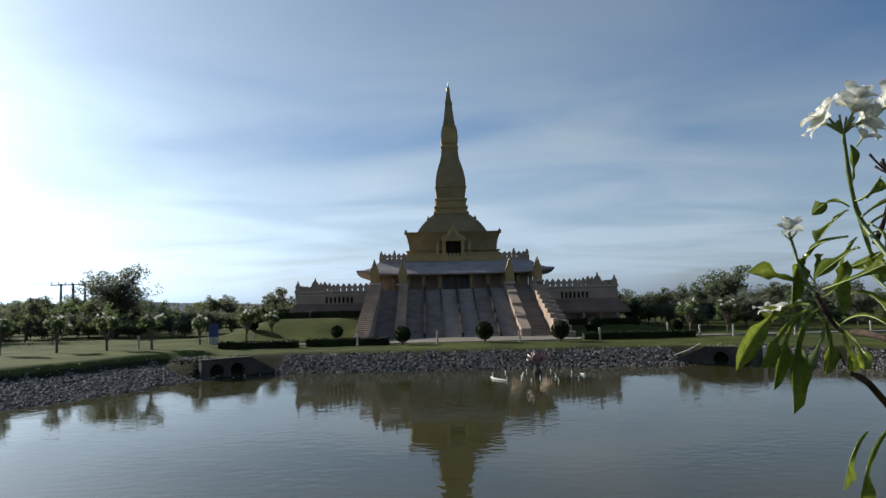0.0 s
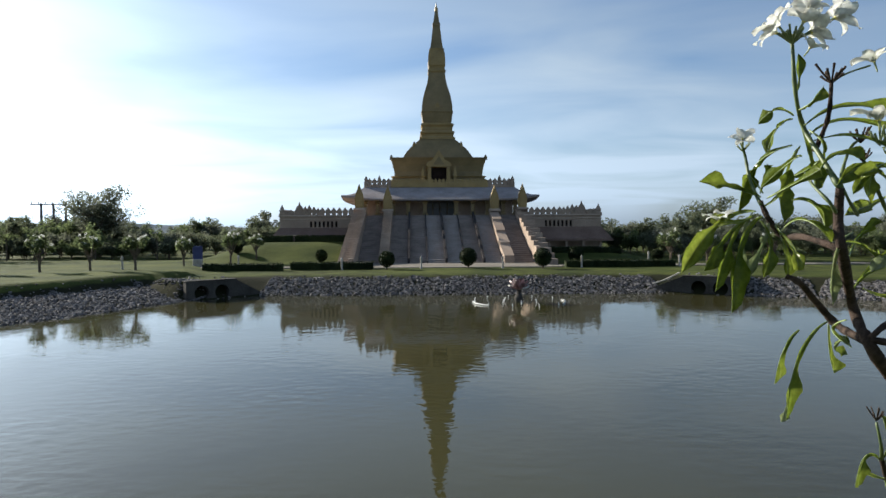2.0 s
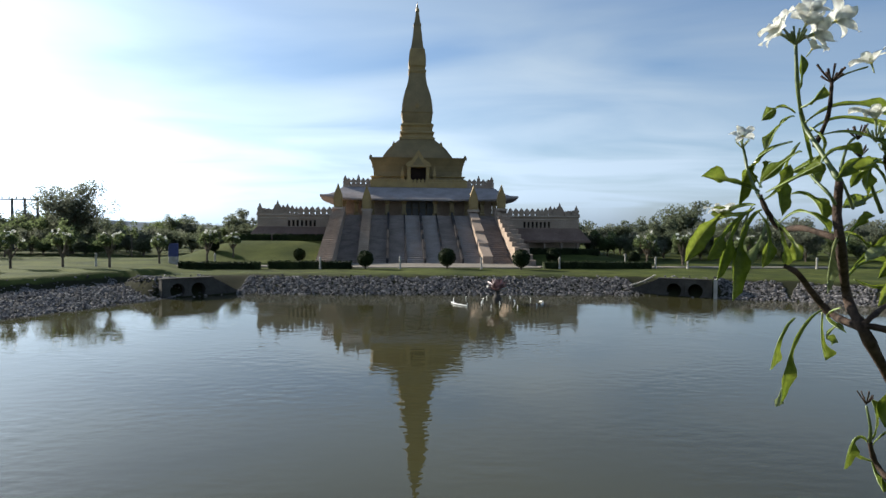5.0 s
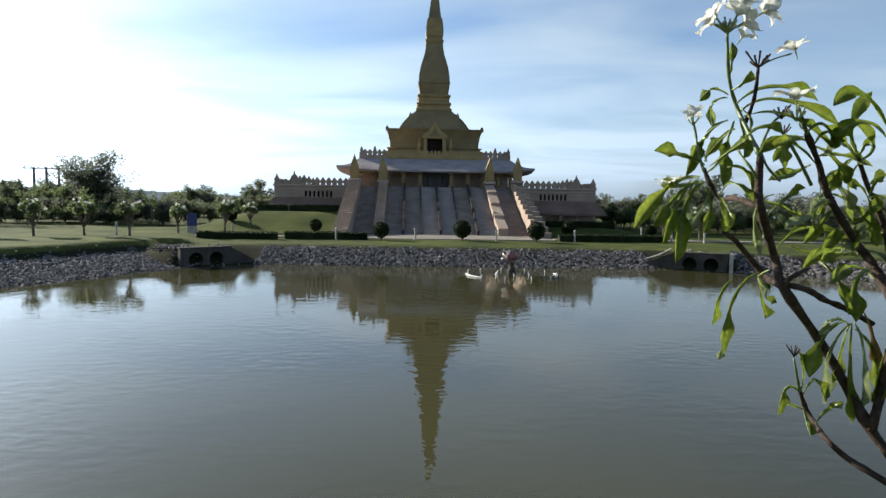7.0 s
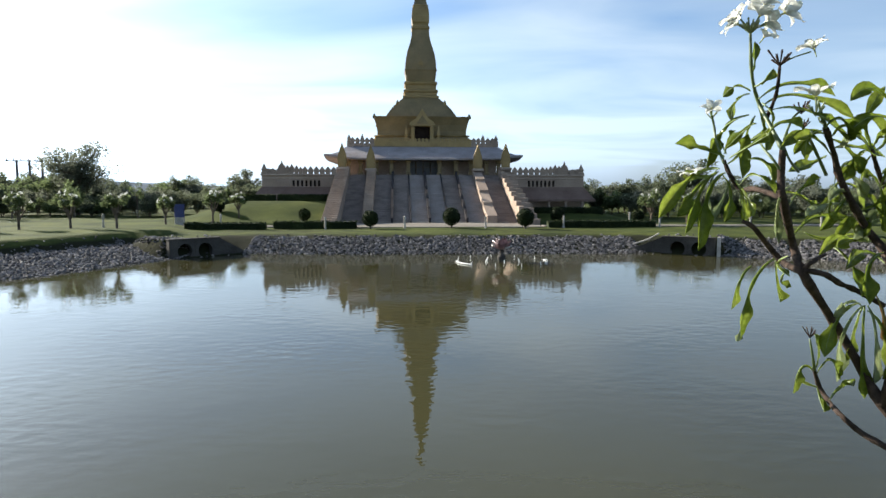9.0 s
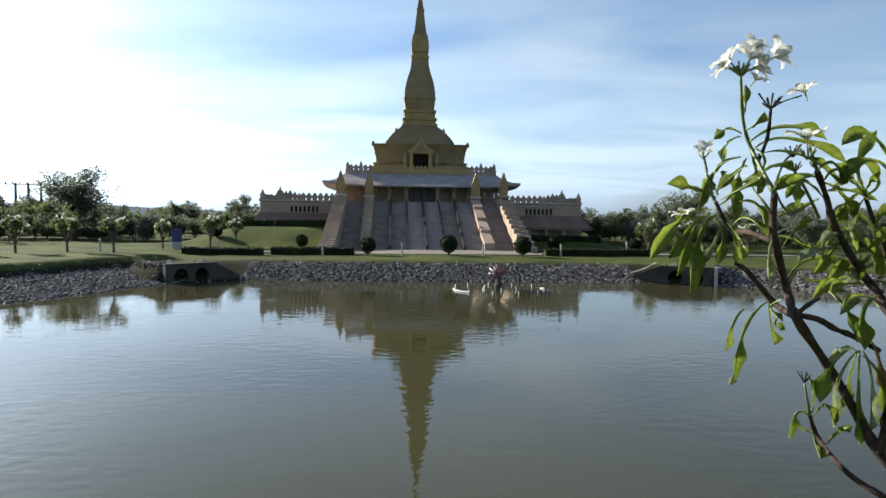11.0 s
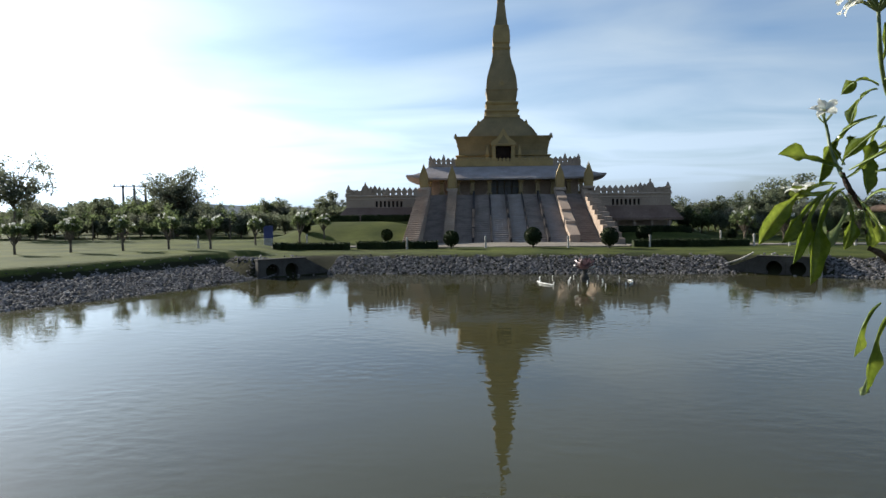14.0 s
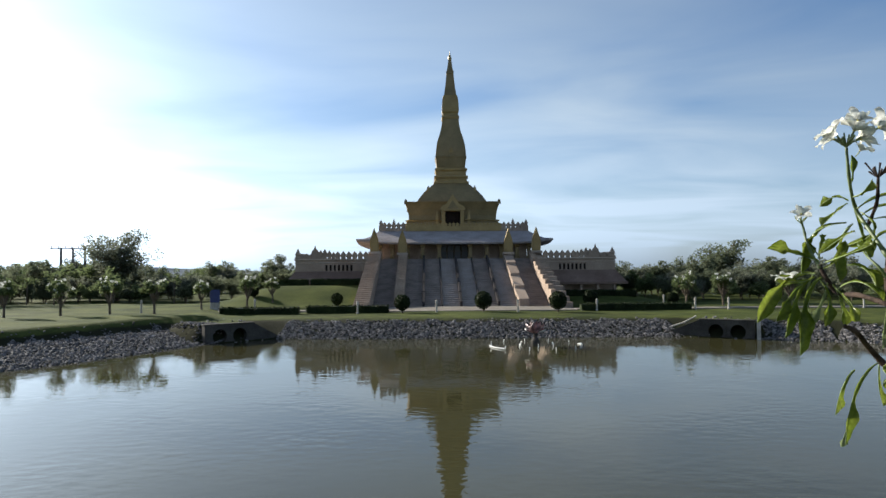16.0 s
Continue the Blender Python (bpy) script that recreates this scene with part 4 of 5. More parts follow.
def woodland():
    """The belt of trees behind the lawns: a few tree shapes, set out again and again."""
    rng = np.random.default_rng(33)
    kinds = []
    for k, (h, s, mat) in enumerate(((5.2, 2.9, LEAFDARK), (4.7, 3.0, LEAFMID), (5.7, 2.7, LEAFDARK), (5.0, 3.2, LEAFHAZE), (3.4, 2.9, LEAFDARK))):
        kinds.append(broad_tree(rng, h, s, mat, 0.15, 120, 44, 0.16, 0.05, label="bushy dark green tree in the belt behind the lawn", group="trees of the belt", gaps=1.25))
    spots = []
    for x in np.arange(-64, -17, 1.7):
        spots.append((x + rng.uniform(-1, 1), 88 + rng.uniform(-6, 10) + (4 if x > -32 else 0), rng.uniform(0.8, 1.1) if x < -37 else rng.uniform(0.5, 0.7)))
    for x in np.arange(-70, -12, 1.7):
        spots.append((x + rng.uniform(-1, 1), 108 + rng.uniform(-5, 10), rng.uniform(0.8, 1.02)))
    for x in np.arange(22, 68, 1.7):
        spots.append((x + rng.uniform(-1, 1), 92 + rng.uniform(-6, 10) - max(0, x - 30) * 0.55, rng.uniform(0.72, 0.98)))
    for x in np.arange(24, 68, 2.3):
        spots.append((x + rng.uniform(-1, 1), 78 + rng.uniform(-4, 6) - max(0, x - 34) * 0.5, rng.uniform(0.55, 0.8)))
    for x in np.concatenate([np.arange(-66, -21, 1.5), np.arange(26, 60, 2.1)]):
        spots.append((x + rng.uniform(-0.8, 0.8), 79 + rng.uniform(-3, 3) - (0 if x < 0 else 4), rng.uniform(0.48, 0.7) if x < 0 else rng.uniform(0.38, 0.6)))
    for i, (x, y, s) in enumerate(spots):
        k = kinds[int(rng.integers(5))]
        m = Matrix.LocRotScale((x, y, level(x, y) - 0.1), Euler((0, 0, rng.uniform(0, math.tau))), None)
        ob = copy_thing(k, m)
        ob.scale = (s, s, s)
    for i, k in enumerate(kinds):
        place(k, -58 + i * 3.1, 97, 1.0, i)


woodland()
place(broad_tree(tr, 7.4, 4.6, LEAFDARK, 0.19, 90, 50, 0.3, 0.2, label="broad dark tree with a domed crown behind the lawn", gaps=1.15), 40.0, 92.0)


def frangipani(x, y, s, rng):
    """A small lawn tree: forked stems, an umbrella of leaf tufts, white blossom on top."""
    root = empty("frangipani_tree", "small frangipani tree with white blossom on the lawn", "tree", "frangipani trees on the lawn")
    bm = tube(bmesh.new(), [(0, 0, -0.2), (0.03, 0, 0.6), (0, 0.02, 1.1)], 0.11, 0.08)
    tips = []
    for k in range(9):
        a = k * 0.7 + rng.uniform(-0.3, 0.3)
        r = rng.uniform(0.3, 0.85)
        tip = (math.cos(a) * r, math.sin(a) * r, rng.uniform(1.9, 2.75) - 0.25 * r)
        tube(bm, [(0, 0, 0.55 + 0.05 * k), (tip[0] * 0.55, tip[1] * 0.55, 1.45), tip], 0.06, 0.03, 5)
        tips.append(tip)
    part("trunk", bm, BARK, root)
    c = [np.array(t) + rng.normal(scale=0.12, size=3) for t in tips for _ in range(4)]
    v, f = leaf_cloud(rng, c, np.full(len(c), 0.31), 26, 0.14, 0.32)
    raw("crown", v.tolist(), f, LEAFMID, root)
    c2 = [np.array(t) + np.array([0, 0, 0.28]) + rng.normal(scale=0.1, size=3) for t in tips for _ in range(2)]
    v, f = leaf_cloud(rng, c2, np.full(len(c2), 0.14), 13, 0.06, 0.7)
    raw("blossom", v.tolist(), f, PETALFAR, root, "white blossom")
    return place(root, x, y, s, rng.uniform(0, 6))


fr = np.random.default_rng(5)
for fx, fy, fs in ((-33.2, 46.5, 0.86), (-30.4, 48.6, 0.91), (-27.4, 50.5, 0.93), (-24.3, 51.6, 0.93), (-20.9, 51.4, 0.97), (-19.2, 57.0, 0.86), (-17.1, 63.4, 0.98), (-15.0, 64.5, 0.82), (23.2, 60.5, 1.1), (27.5, 62.5, 1.05), (33.0, 61.0, 1.0)):
    frangipani(fx, fy, fs, fr)


def low_trunks():
    """Slim bare trunks and posts between lawn and wood."""
    rng = np.random.default_rng(8)
    for k in range(8):
        x, y = -52 + k * 3.3 + rng.uniform(-1, 1), 72 + rng.uniform(-3, 5)
        root = empty("sapling", "slim sapling with a thin trunk at the edge of the lawn", "tree", "saplings at the wood's edge")
        part("trunk", tube(bmesh.new(), [(0, 0, -0.2), (0.05, 0, 1.2), (-0.04, 0, 2.6)], 0.08, 0.05, 6), BARK, root)
        c = rng.normal(scale=0.4, size=(10, 3)) + np.array([0, 0, 2.9])
        v, f = leaf_cloud(rng, c, np.full(10, 0.4), 30, 0.12, 0.45)
        raw("crown", v.tolist(), f, LEAFMID, root)
        place(root, x, y)


low_trunks()


def utility_frame():
    root = empty("utility_poles", "old concrete power poles joined by a crossarm", "power pole")
    for k in range(3):
        part("pole", lofted(-51.2 + k * 1.55, 95.0 + k * 0.2, [(0.16, -0.3), (0.11, 7.0)]), POLE, root)
    part("crossarm", boxed(-52.6, -45.6, 94.8, 94.95, 6.75, 6.9), POLE, root)
    for k in range(8):
        part("insulator", lofted(-52.4 + k * 0.92, 94.87, [(0.06, 6.902), (0.09, 7.0), (0.04, 7.25)], sides=8), WHITEPOST, root)
    for k in range(2):
        bm = tube(bmesh.new(), [(-52.4 + k * 0.92, 94.87, 7.2), (-80, 92, 6.3), (-110, 90, 7.0)], 0.015, 0.015, 4)
        part("wire", bm, POLE, root)


utility_frame()


def blue_sign():
    root = empty("sign_board", "blue sign board on a pale concrete plinth", "sign", at=(-18.9, 59.6, level(-18.9, 59.6)))
    part("plinth", boxed(-0.36, 0.36, -0.25, 0.25, -0.1, 0.62, 0.03), WHITEPOST, root)
    part("board", boxed(-0.42, 0.42, -0.06, 0.06, 0.622, 1.75, 0.02), SIGNBLUE, root)


blue_sign()


def far_hill():
    n = 40
    v, f = [], []
    for i in range(n + 1):
        x = -330 + i * 12.0
        v += [(x, 520, -1), (x, 540, 5.5 + 2.2 * math.sin(i * 0.23) + 1.2 * noise.noise(Vector((i * 0.4, 0, 0)))), (x, 640, -1)]
    for i in range(n):
        f += [(3 * i, 3 * i + 3, 3 * i + 4, 3 * i + 1), (3 * i + 1, 3 * i + 4, 3 * i + 5, 3 * i + 2)]
    tagged(raw("backdrop", v, f, HAZEHILL), "low ridge on the horizon with haze in its colour", "hill", kind="structure")


far_hill()


# ---- fountain ----
def fountain(x, y):
    root = empty("fountain", "lotus fountain with a ring of white spray pipes in the pond", "fountain", at=(x, y, WATER_Z))
    for a0, a1 in ((176, 222), (328, 372)):
        pts = [(2.75 * math.cos(radians(a)), 2.75 * math.sin(radians(a)), 0.05) for a in np.linspace(a0, a1, 9)]
        part("spray_pipe", tube(bmesh.new(), pts, 0.035, 0.035, 6), METALWHITE, root)
    rng = np.random.default_rng(3)
    for k in range(34):
        a = k * math.tau / 34
        part("nozzle", tube(bmesh.new(), [(2.75 * math.cos(a), 2.75 * math.sin(a), -0.3), (2.74 * math.cos(a), 2.74 * math.sin(a), 0.12), (2.68 * math.cos(a), 2.68 * math.sin(a), 0.12 + rng.uniform(0.0, 0.08))], 0.028, 0.018, 5), CONCRETE if k % 3 else METALWHITE, root)
    for k in range(16):
        a = k * math.tau / 16
        part("nozzle", tube(bmesh.new(), [(1.1 * math.cos(a), 1.1 * math.sin(a), -0.3), (1.08 * math.cos(a), 1.08 * math.sin(a), 0.10), (1.0 * math.cos(a), 1.0 * math.sin(a), 0.2)], 0.035, 0.02, 5), CONCRETE if k % 3 else METALWHITE, root)
    part("stand", lofted(0, 0, [(0.3, -0.8), (0.26, 0.3), (0.12, 0.5), (0.12, 0.75), (0.3, 0.85)], sides=12), CONCRETE, root)
    for tier, (n, lean, size) in enumerate(((6, 62, 0.66), (6, 35, 0.68), (4, 10, 0.62))):
        for k in range(n):
            bm = bmesh.new()
            rows = []
            for i in range(6):
                t = i / 5
                w = 0.26 * math.sin(math.pi * (0.12 + 0.88 * t) * 0.98) * size / 0.75
                rows.append([bm.verts.new((s * w, 0.05 + 0.10 * (1 - s * s) + 0.25 * math.sin(t * 1.6) * 0.4, t * size)) for s in (-1, -0.5, 0, 0.5, 1)])
            for r0, r1 in zip(rows, rows[1:]):
                for j in range(4):
                    bm.faces.new((r0[j], r0[j + 1], r1[j + 1], r1[j]))
            bmesh.ops.solidify(bm, geom=bm.faces[:], thickness=0.03)
            p = part("petal", bm, METALWHITE if tier == 0 and k in (1, 4) else PINK, root, smooth=True)
            p.matrix_basis = pose(0, 0, 0.85) @ pose(0, 0, 0, 0, 0, k * 360 / n + tier * 30) @ pose(0, 0, 0, -lean, 0, 0)


fountain(6.2, 40.2)


# ---- the flowering bush by the camera ----
bush = empty("frangipani_bush", "frangipani bush with spoon-shaped leaves and white blossom", "bush", at=(1.05, 0.9, level(1.05, 0.9)))
# camera pose at 12 s; the bush is placed to fit this view
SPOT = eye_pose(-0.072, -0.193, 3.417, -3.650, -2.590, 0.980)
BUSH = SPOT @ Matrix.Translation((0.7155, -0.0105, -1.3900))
# depth anchors fitted to the camera's view: centimetres right and up of the bush's middle, metres away
VIEW_DEPTHS = [(-6.9, 35.9, 1.43), (0.0, 29.3, 1.41), (8.5, 32.5, 1.41), (-12.0, 22.5, 1.46), (13.5, 21.0, 1.42), (-14.8, 18.0, 1.77),
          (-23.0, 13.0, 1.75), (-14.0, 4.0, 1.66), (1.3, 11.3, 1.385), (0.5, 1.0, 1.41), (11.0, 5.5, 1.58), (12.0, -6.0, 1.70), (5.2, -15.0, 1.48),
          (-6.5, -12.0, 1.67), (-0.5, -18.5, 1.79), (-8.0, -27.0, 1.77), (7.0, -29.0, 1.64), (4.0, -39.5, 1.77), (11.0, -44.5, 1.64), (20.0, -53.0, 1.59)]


# depth blended between the anchors fitted to the view
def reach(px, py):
    w = [((px - a) ** 2 + (py - b) ** 2 + 1.0) ** -2 for a, b, _ in VIEW_DEPTHS]
    return sum(k * c for k, (_, _, c) in zip(w, VIEW_DEPTHS)) / sum(w)


# scale along the view ray, which also sizes stems, leaves and flowers
def view_scale(p):
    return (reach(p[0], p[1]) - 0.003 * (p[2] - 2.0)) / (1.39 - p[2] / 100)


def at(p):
    """Centimetres to the right, up and forward of the bush's middle, slid along the camera's ray to the fitted depth,
    as a place.
    """
    return SPOT @ (Vector((0.7155 + p[0] / 100, -0.0105 + p[1] / 100, -1.39 + p[2] / 100)) * view_scale(p))


def bush_part(name, bm, material, label="", smooth=True):
    o = part(name, bm, material, bush, label, smooth)
    o.matrix_parent_inverse = Matrix.Translation(bush.location).inverted()
    return o


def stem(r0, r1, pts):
    bush_part("branch", tube(bmesh.new(), [at(p) for p in pts], r0 * view_scale(pts[0]) / 100, r1 * view_scale(pts[-1]) / 100, 9, 0.5), TWIG if r0 > 0.55 or r0 == 0.45 else GREENSTEM)


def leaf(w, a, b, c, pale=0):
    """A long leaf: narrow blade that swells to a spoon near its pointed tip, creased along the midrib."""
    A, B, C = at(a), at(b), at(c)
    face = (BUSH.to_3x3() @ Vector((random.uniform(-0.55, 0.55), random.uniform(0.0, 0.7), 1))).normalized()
    n = 18
    bm, rib, rows, line = bmesh.new(), bmesh.new(), [], []
    M = B * 2 - (A + C) * 0.5
    fold, curl, wave = random.uniform(0.25, 1.0), random.uniform(-0.3, 0.8), random.uniform(0, 6)
    for i in range(n + 1):
        t = i / n
        p = A * (1 - t) ** 2 + M * 2 * t * (1 - t) + C * t * t
        d = ((M - A) * (1 - t) + (C - M) * t).normalized()
        side = d.cross(face).normalized()
        up = side.cross(d)
        prof = 0.09 + 0.22 * math.sin(min(t / 0.5, 1) * math.pi / 2)
        if t > 0.56:
            k = min((t - 0.56) / 0.22, 1)
            prof += 0.68 * k * k * (3 - 2 * k)
        if t > 0.78:
            prof *= 1 - ((t - 0.78) / 0.22) ** 3.2
        h = 0.60 * w * view_scale(b) / 200 * max(prof, 0.02) * (1 + 0.12 * math.sin(t * 23 + wave))
        row = []
        for s in (-1, -0.55, 0, 0.55, 1):
            lift = (fold + curl * t) * abs(s) * h + 0.28 * h * math.sin(t * 17 + wave + s) * abs(s)
            row.append(bm.verts.new(p + side * s * h + up * lift))
        rows.append(row)
        line.append(p - up * 0.0004)
    for r0, r1 in zip(rows, rows[1:]):
        for j in range(4):
            bm.faces.new((r0[j], r0[j + 1], r1[j + 1], r1[j]))
    bmesh.ops.solidify(bm, geom=bm.faces[:], thickness=0.0005)
    o = bush_part("leaf", bm, (LEAF, LEAFPALE, LEAFDRY)[pale])
    tube(rib, line[::2], 0.0014, 0.0005, 5)
    part("midrib", rib, MIDRIB, o, "", True)


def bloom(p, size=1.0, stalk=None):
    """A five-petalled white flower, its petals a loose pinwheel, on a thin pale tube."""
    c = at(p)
    size = size * view_scale(p)
    ax = (c - stalk).normalized() if stalk else (BUSH.to_3x3() @ Vector((random.uniform(-0.5, 0.5), random.uniform(0.5, 1.0), random.uniform(-0.2, 0.6)))).normalized()
    u = ax.orthogonal().normalized()
    v = ax.cross(u)
    foot = stalk or c - ax * 0.025 * size
    root = bush_part("flower", tube(bmesh.new(), [foot, (foot + c) / 2 + u * 0.002, c], 0.0012, 0.0026 * size, 7), LEAFPALE)
    spin = random.uniform(0, 6)
    for k in range(5):
        a = spin + k * math.tau / 5
        d = u * math.cos(a) + v * math.sin(a)
        side = ax.cross(d)
        bm, rows = bmesh.new(), []
        flop = random.uniform(0.6, 1.3)
        for i in range(8):
            t = i / 7
            q = c + d * (0.046 * size * t) + ax * (0.024 * size * math.sin(t * 1.7) - 0.009 * flop * size * t * t)
            h = 0.0145 * size * (math.sin(math.pi * (0.10 + 0.87 * t)) ** 0.7)
            rows.append([bm.verts.new(q + side * (s * h + 0.005 * size * t) + ax * (0.005 * size * s * t + 0.003 * size * s * s)) for s in (-1, -0.5, 0, 0.5, 1)])
        for r0, r1 in zip(rows, rows[1:]):
            for j in range(4):
                bm.faces.new((r0[j], r0[j + 1], r1[j + 1], r1[j]))
        bmesh.ops.solidify(bm, geom=bm.faces[:], thickness=0.0006)
        part("petal", bm, PETAL, root, "", True)
    part("throat", tube(bmesh.new(), [c - ax * 0.001, c + ax * 0.002, c + ax * 0.004], 0.003 * size, 0.0042 * size, 8), THROAT, root, "yellow throat")


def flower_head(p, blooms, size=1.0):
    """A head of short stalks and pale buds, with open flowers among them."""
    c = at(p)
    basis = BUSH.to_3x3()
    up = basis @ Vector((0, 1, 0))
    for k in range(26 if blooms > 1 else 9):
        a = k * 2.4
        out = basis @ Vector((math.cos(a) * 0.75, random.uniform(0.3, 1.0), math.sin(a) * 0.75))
        ln = random.uniform(0.022, 0.036) * size * view_scale(p) 
        bush_part("bud_stalk", tube(bmesh.new(), [c - up * 0.004, c + out * ln * 0.6, c + out * ln + up * 0.004], 0.0012, 0.0024 * size, 6), LEAFPALE if blooms else TWIG)
    for k in range(blooms):
        a = 0.15 + (math.pi - 0.3) * (k + 0.5) / max(blooms, 1)
        rad = (4.6 + random.uniform(-0.7, 0.9)) * size
        bloom((p[0] + math.cos(a) * rad, p[1] + math.sin(a) * rad * 0.8, p[2] + 1.6 * math.sin(k * 2.3)), size, c)


stem(1.25, 0.72, [(48.2, -185.8, 14.0), (40.9, -117.0, 12.7), (35.7, -83.0, 11.5), (26.0, -54.8, 10.2), (17.2, -41.2, 8.9), (13.1, -32.9, 7.6), (7.8, -23.2, 6.4), (3.0, -14.5, 5.1), (1.6, -9.0, 3.8), (0.1, 1.2, 2.5), (0.3, 5.8, 1.3), (1.4, 11.6, 0.0)])
stem(0.50, 0.30, [(1.4, 11.6, 0.0), (-2.0, 17.4, 0.5), (-4.6, 21.9, 1.0), (-6.2, 27.6, 1.5), (-6.8, 36.6, 2.0)])
stem(0.45, 0.30, [(-3.1, 17.9, 1.0), (-1.2, 20.9, 0.0), (0.5, 24.6, -1.0), (1.6, 30.0, -2.0)])
stem(0.35, 0.20, [(1.4, 11.6, 0.0), (2.6, 15.2, -1.0), (4.6, 18.8, -2.0), (6.9, 20.4, -3.0)])
stem(0.65, 0.40, [(-0.0, 1.2, 2.5), (-6.2, 3.4, 3.1), (-9.8, 3.6, 3.8), (-12.4, 6.8, 4.4), (-13.8, 9.6, 5.0)])
stem(0.30, 0.20, [(-13.8, 9.0, 5.0), (-15.6, 13.4, 5.3), (-16.3, 16.8, 5.7), (-16.9, 18.9, 6.0)])
stem(0.75, 0.45, [(2.6, -14.1, 5.0), (-1.6, -11.7, 5.2), (-5.1, -7.8, 5.5), (-8.0, -4.4, 5.8), (-10.3, -3.1, 6.0)])
stem(0.65, 0.50, [(3.2, -13.8, 5.0), (7.7, -14.8, 4.8), (11.2, -16.8, 4.5), (14.7, -18.2, 4.2), (20.5, -21.4, 4.0)])
stem(0.58, 0.35, [(2.8, -14.0, 5.0), (4.7, -12.3, 5.0), (7.5, -10.4, 5.0)])
stem(0.95, 0.60, [(12.3, -38.9, 16.0), (17.9, -19.7, 14.0), (15.0, -9.5, 12.0), (13.0, -5.3, 10.0), (11.2, 0.1, 8.0), (9.7, 5.6, 6.0), (9.8, 10.2, 4.0), (9.3, 16.0, 2.0)])
stem(0.40, 0.25, [(9.3, 16.0, 2.0), (8.0, 18.2, 3.0), (6.7, 20.9, 4.0)])
stem(0.70, 0.40, [(24.6, -54.0, 12.0), (16.0, -48.7, 10.7), (12.5, -46.5, 9.3), (9.6, -43.7, 8.0), (7.6, -40.9, 6.7), (6.2, -37.9, 5.3), (5.8, -34.7, 4.0)])
stem(0.30, 0.20, [(5.8, -34.7, 4.0), (5.6, -32.1, 4.0), (4.9, -28.2, 4.0)])
stem(0.35, 0.20, [(0.6, 7.5, 0.0), (-1.4, 9.2, 1.7), (-4.6, 11.9, 3.3), (-6.5, 14.0, 5.0)])
stem(0.30, 0.20, [(5.7, 7.1, -2.0), (3.4, 9.4, -1.0), (1.7, 12.2, 0.0)])
stem(0.40, 0.30, [(12.2, 6.5, -3.0), (10.4, 11.9, -4.0), (9.2, 15.6, -5.0), (8.9, 16.9, -6.0)])
stem(0.60, 0.40, [(20.7, -20.4, 10.0), (21.8, -3.3, 5.3), (21.6, 5.8, 0.7), (23.0, 11.9, -4.0)])
leaf(5.0, (-13.8, 10.3, 5.0), (-20.0, 11.9, 8.0), (-25.3, 12.9, 8.6))
leaf(4.6, (-7.1, 19.1, 2.0), (-15.5, 15.3, 7.0), (-18.8, 7.7, 8.0))
leaf(4.8, (-5.8, 18.9, 2.0), (-10.1, 13.4, 6.0), (-10.8, 5.8, 6.8))
leaf(5.2, (-5.4, 23.6, 1.0), (-6.2, 16.7, 6.0), (-6.0, 10.9, 7.0))
leaf(3.6, (-6.8, 24.1, 2.0), (-11.8, 24.3, 6.0), (-14.8, 22.1, 6.8))
leaf(3.2, (-7.0, 23.5, 2.0), (-11.3, 21.1, 5.0), (-12.7, 17.4, 5.6))
leaf(3.6, (-5.6, 25.1, 1.0), (-1.4, 27.0, -3.0), (1.1, 29.8, -3.8))
leaf(3.0, (-6.5, 26.9, 2.0), (-6.4, 29.6, 3.0), (-6.4, 34.1, 3.2))
leaf(4.6, (-4.1, 22.6, 0.0), (6.7, 26.9, -6.0), (16.9, 24.1, -7.2))
leaf(4.2, (-3.5, 20.7, 0.0), (9.0, 24.5, -8.0), (22.9, 19.2, -9.6))
leaf(4.6, (-2.6, 20.0, 0.0), (3.6, 18.9, 6.0), (10.8, 12.7, 7.2))
leaf(4.0, (-3.3, 21.8, 0.0), (-3.7, 16.8, 5.0), (-9.2, 13.4, 6.0))
leaf(5.2, (-14.7, 7.9, 5.0), (-22.6, 5.7, 9.0), (-29.0, -2.1, 9.8))
leaf(4.4, (-17.4, 5.9, 5.0), (-23.2, 2.7, 12.0), (-26.6, -1.8, 13.4))
leaf(5.0, (-13.5, 7.0, 5.0), (-19.4, 2.2, 10.0), (-21.5, -8.7, 11.0))
leaf(3.4, (-12.4, 6.2, 5.0), (-14.6, 1.2, 6.0), (-17.8, -3.3, 6.2), 1)
leaf(4.2, (-11.3, 5.9, 4.0), (-12.5, 2.2, 10.0), (-12.6, -3.1, 11.2))
leaf(3.2, (-15.5, 7.8, 6.0), (-17.3, 3.4, 6.0), (-18.0, -6.1, 6.0), 1)
leaf(3.4, (-13.8, 11.0, 5.0), (-12.9, 14.0, 5.0), (-11.8, 15.5, 5.0))
leaf(3.2, (-13.4, 11.0, 5.0), (-13.6, 13.8, 2.0), (-14.3, 15.2, 1.4))
leaf(4.0, (-12.7, 10.1, 5.0), (-5.8, 12.8, 0.0), (-1.2, 15.0, -1.0))
leaf(4.4, (-7.8, 9.7, 3.0), (-7.3, 8.5, 9.0), (-6.1, 4.4, 10.2))
leaf(3.2, (4.8, 4.1, -2.0), (-0.2, 0.0, 1.0), (-0.6, -8.3, 1.6), 1)
leaf(4.2, (-2.1, -11.1, 3.0), (-9.6, -16.4, 8.0), (-12.2, -26.7, 9.0))
leaf(4.0, (-7.5, -12.4, 4.0), (-12.0, -15.3, 8.0), (-13.9, -20.8, 8.8))
leaf(4.0, (-1.5, -11.7, 2.0), (-2.8, -16.2, 5.0), (-2.4, -19.8, 5.6))
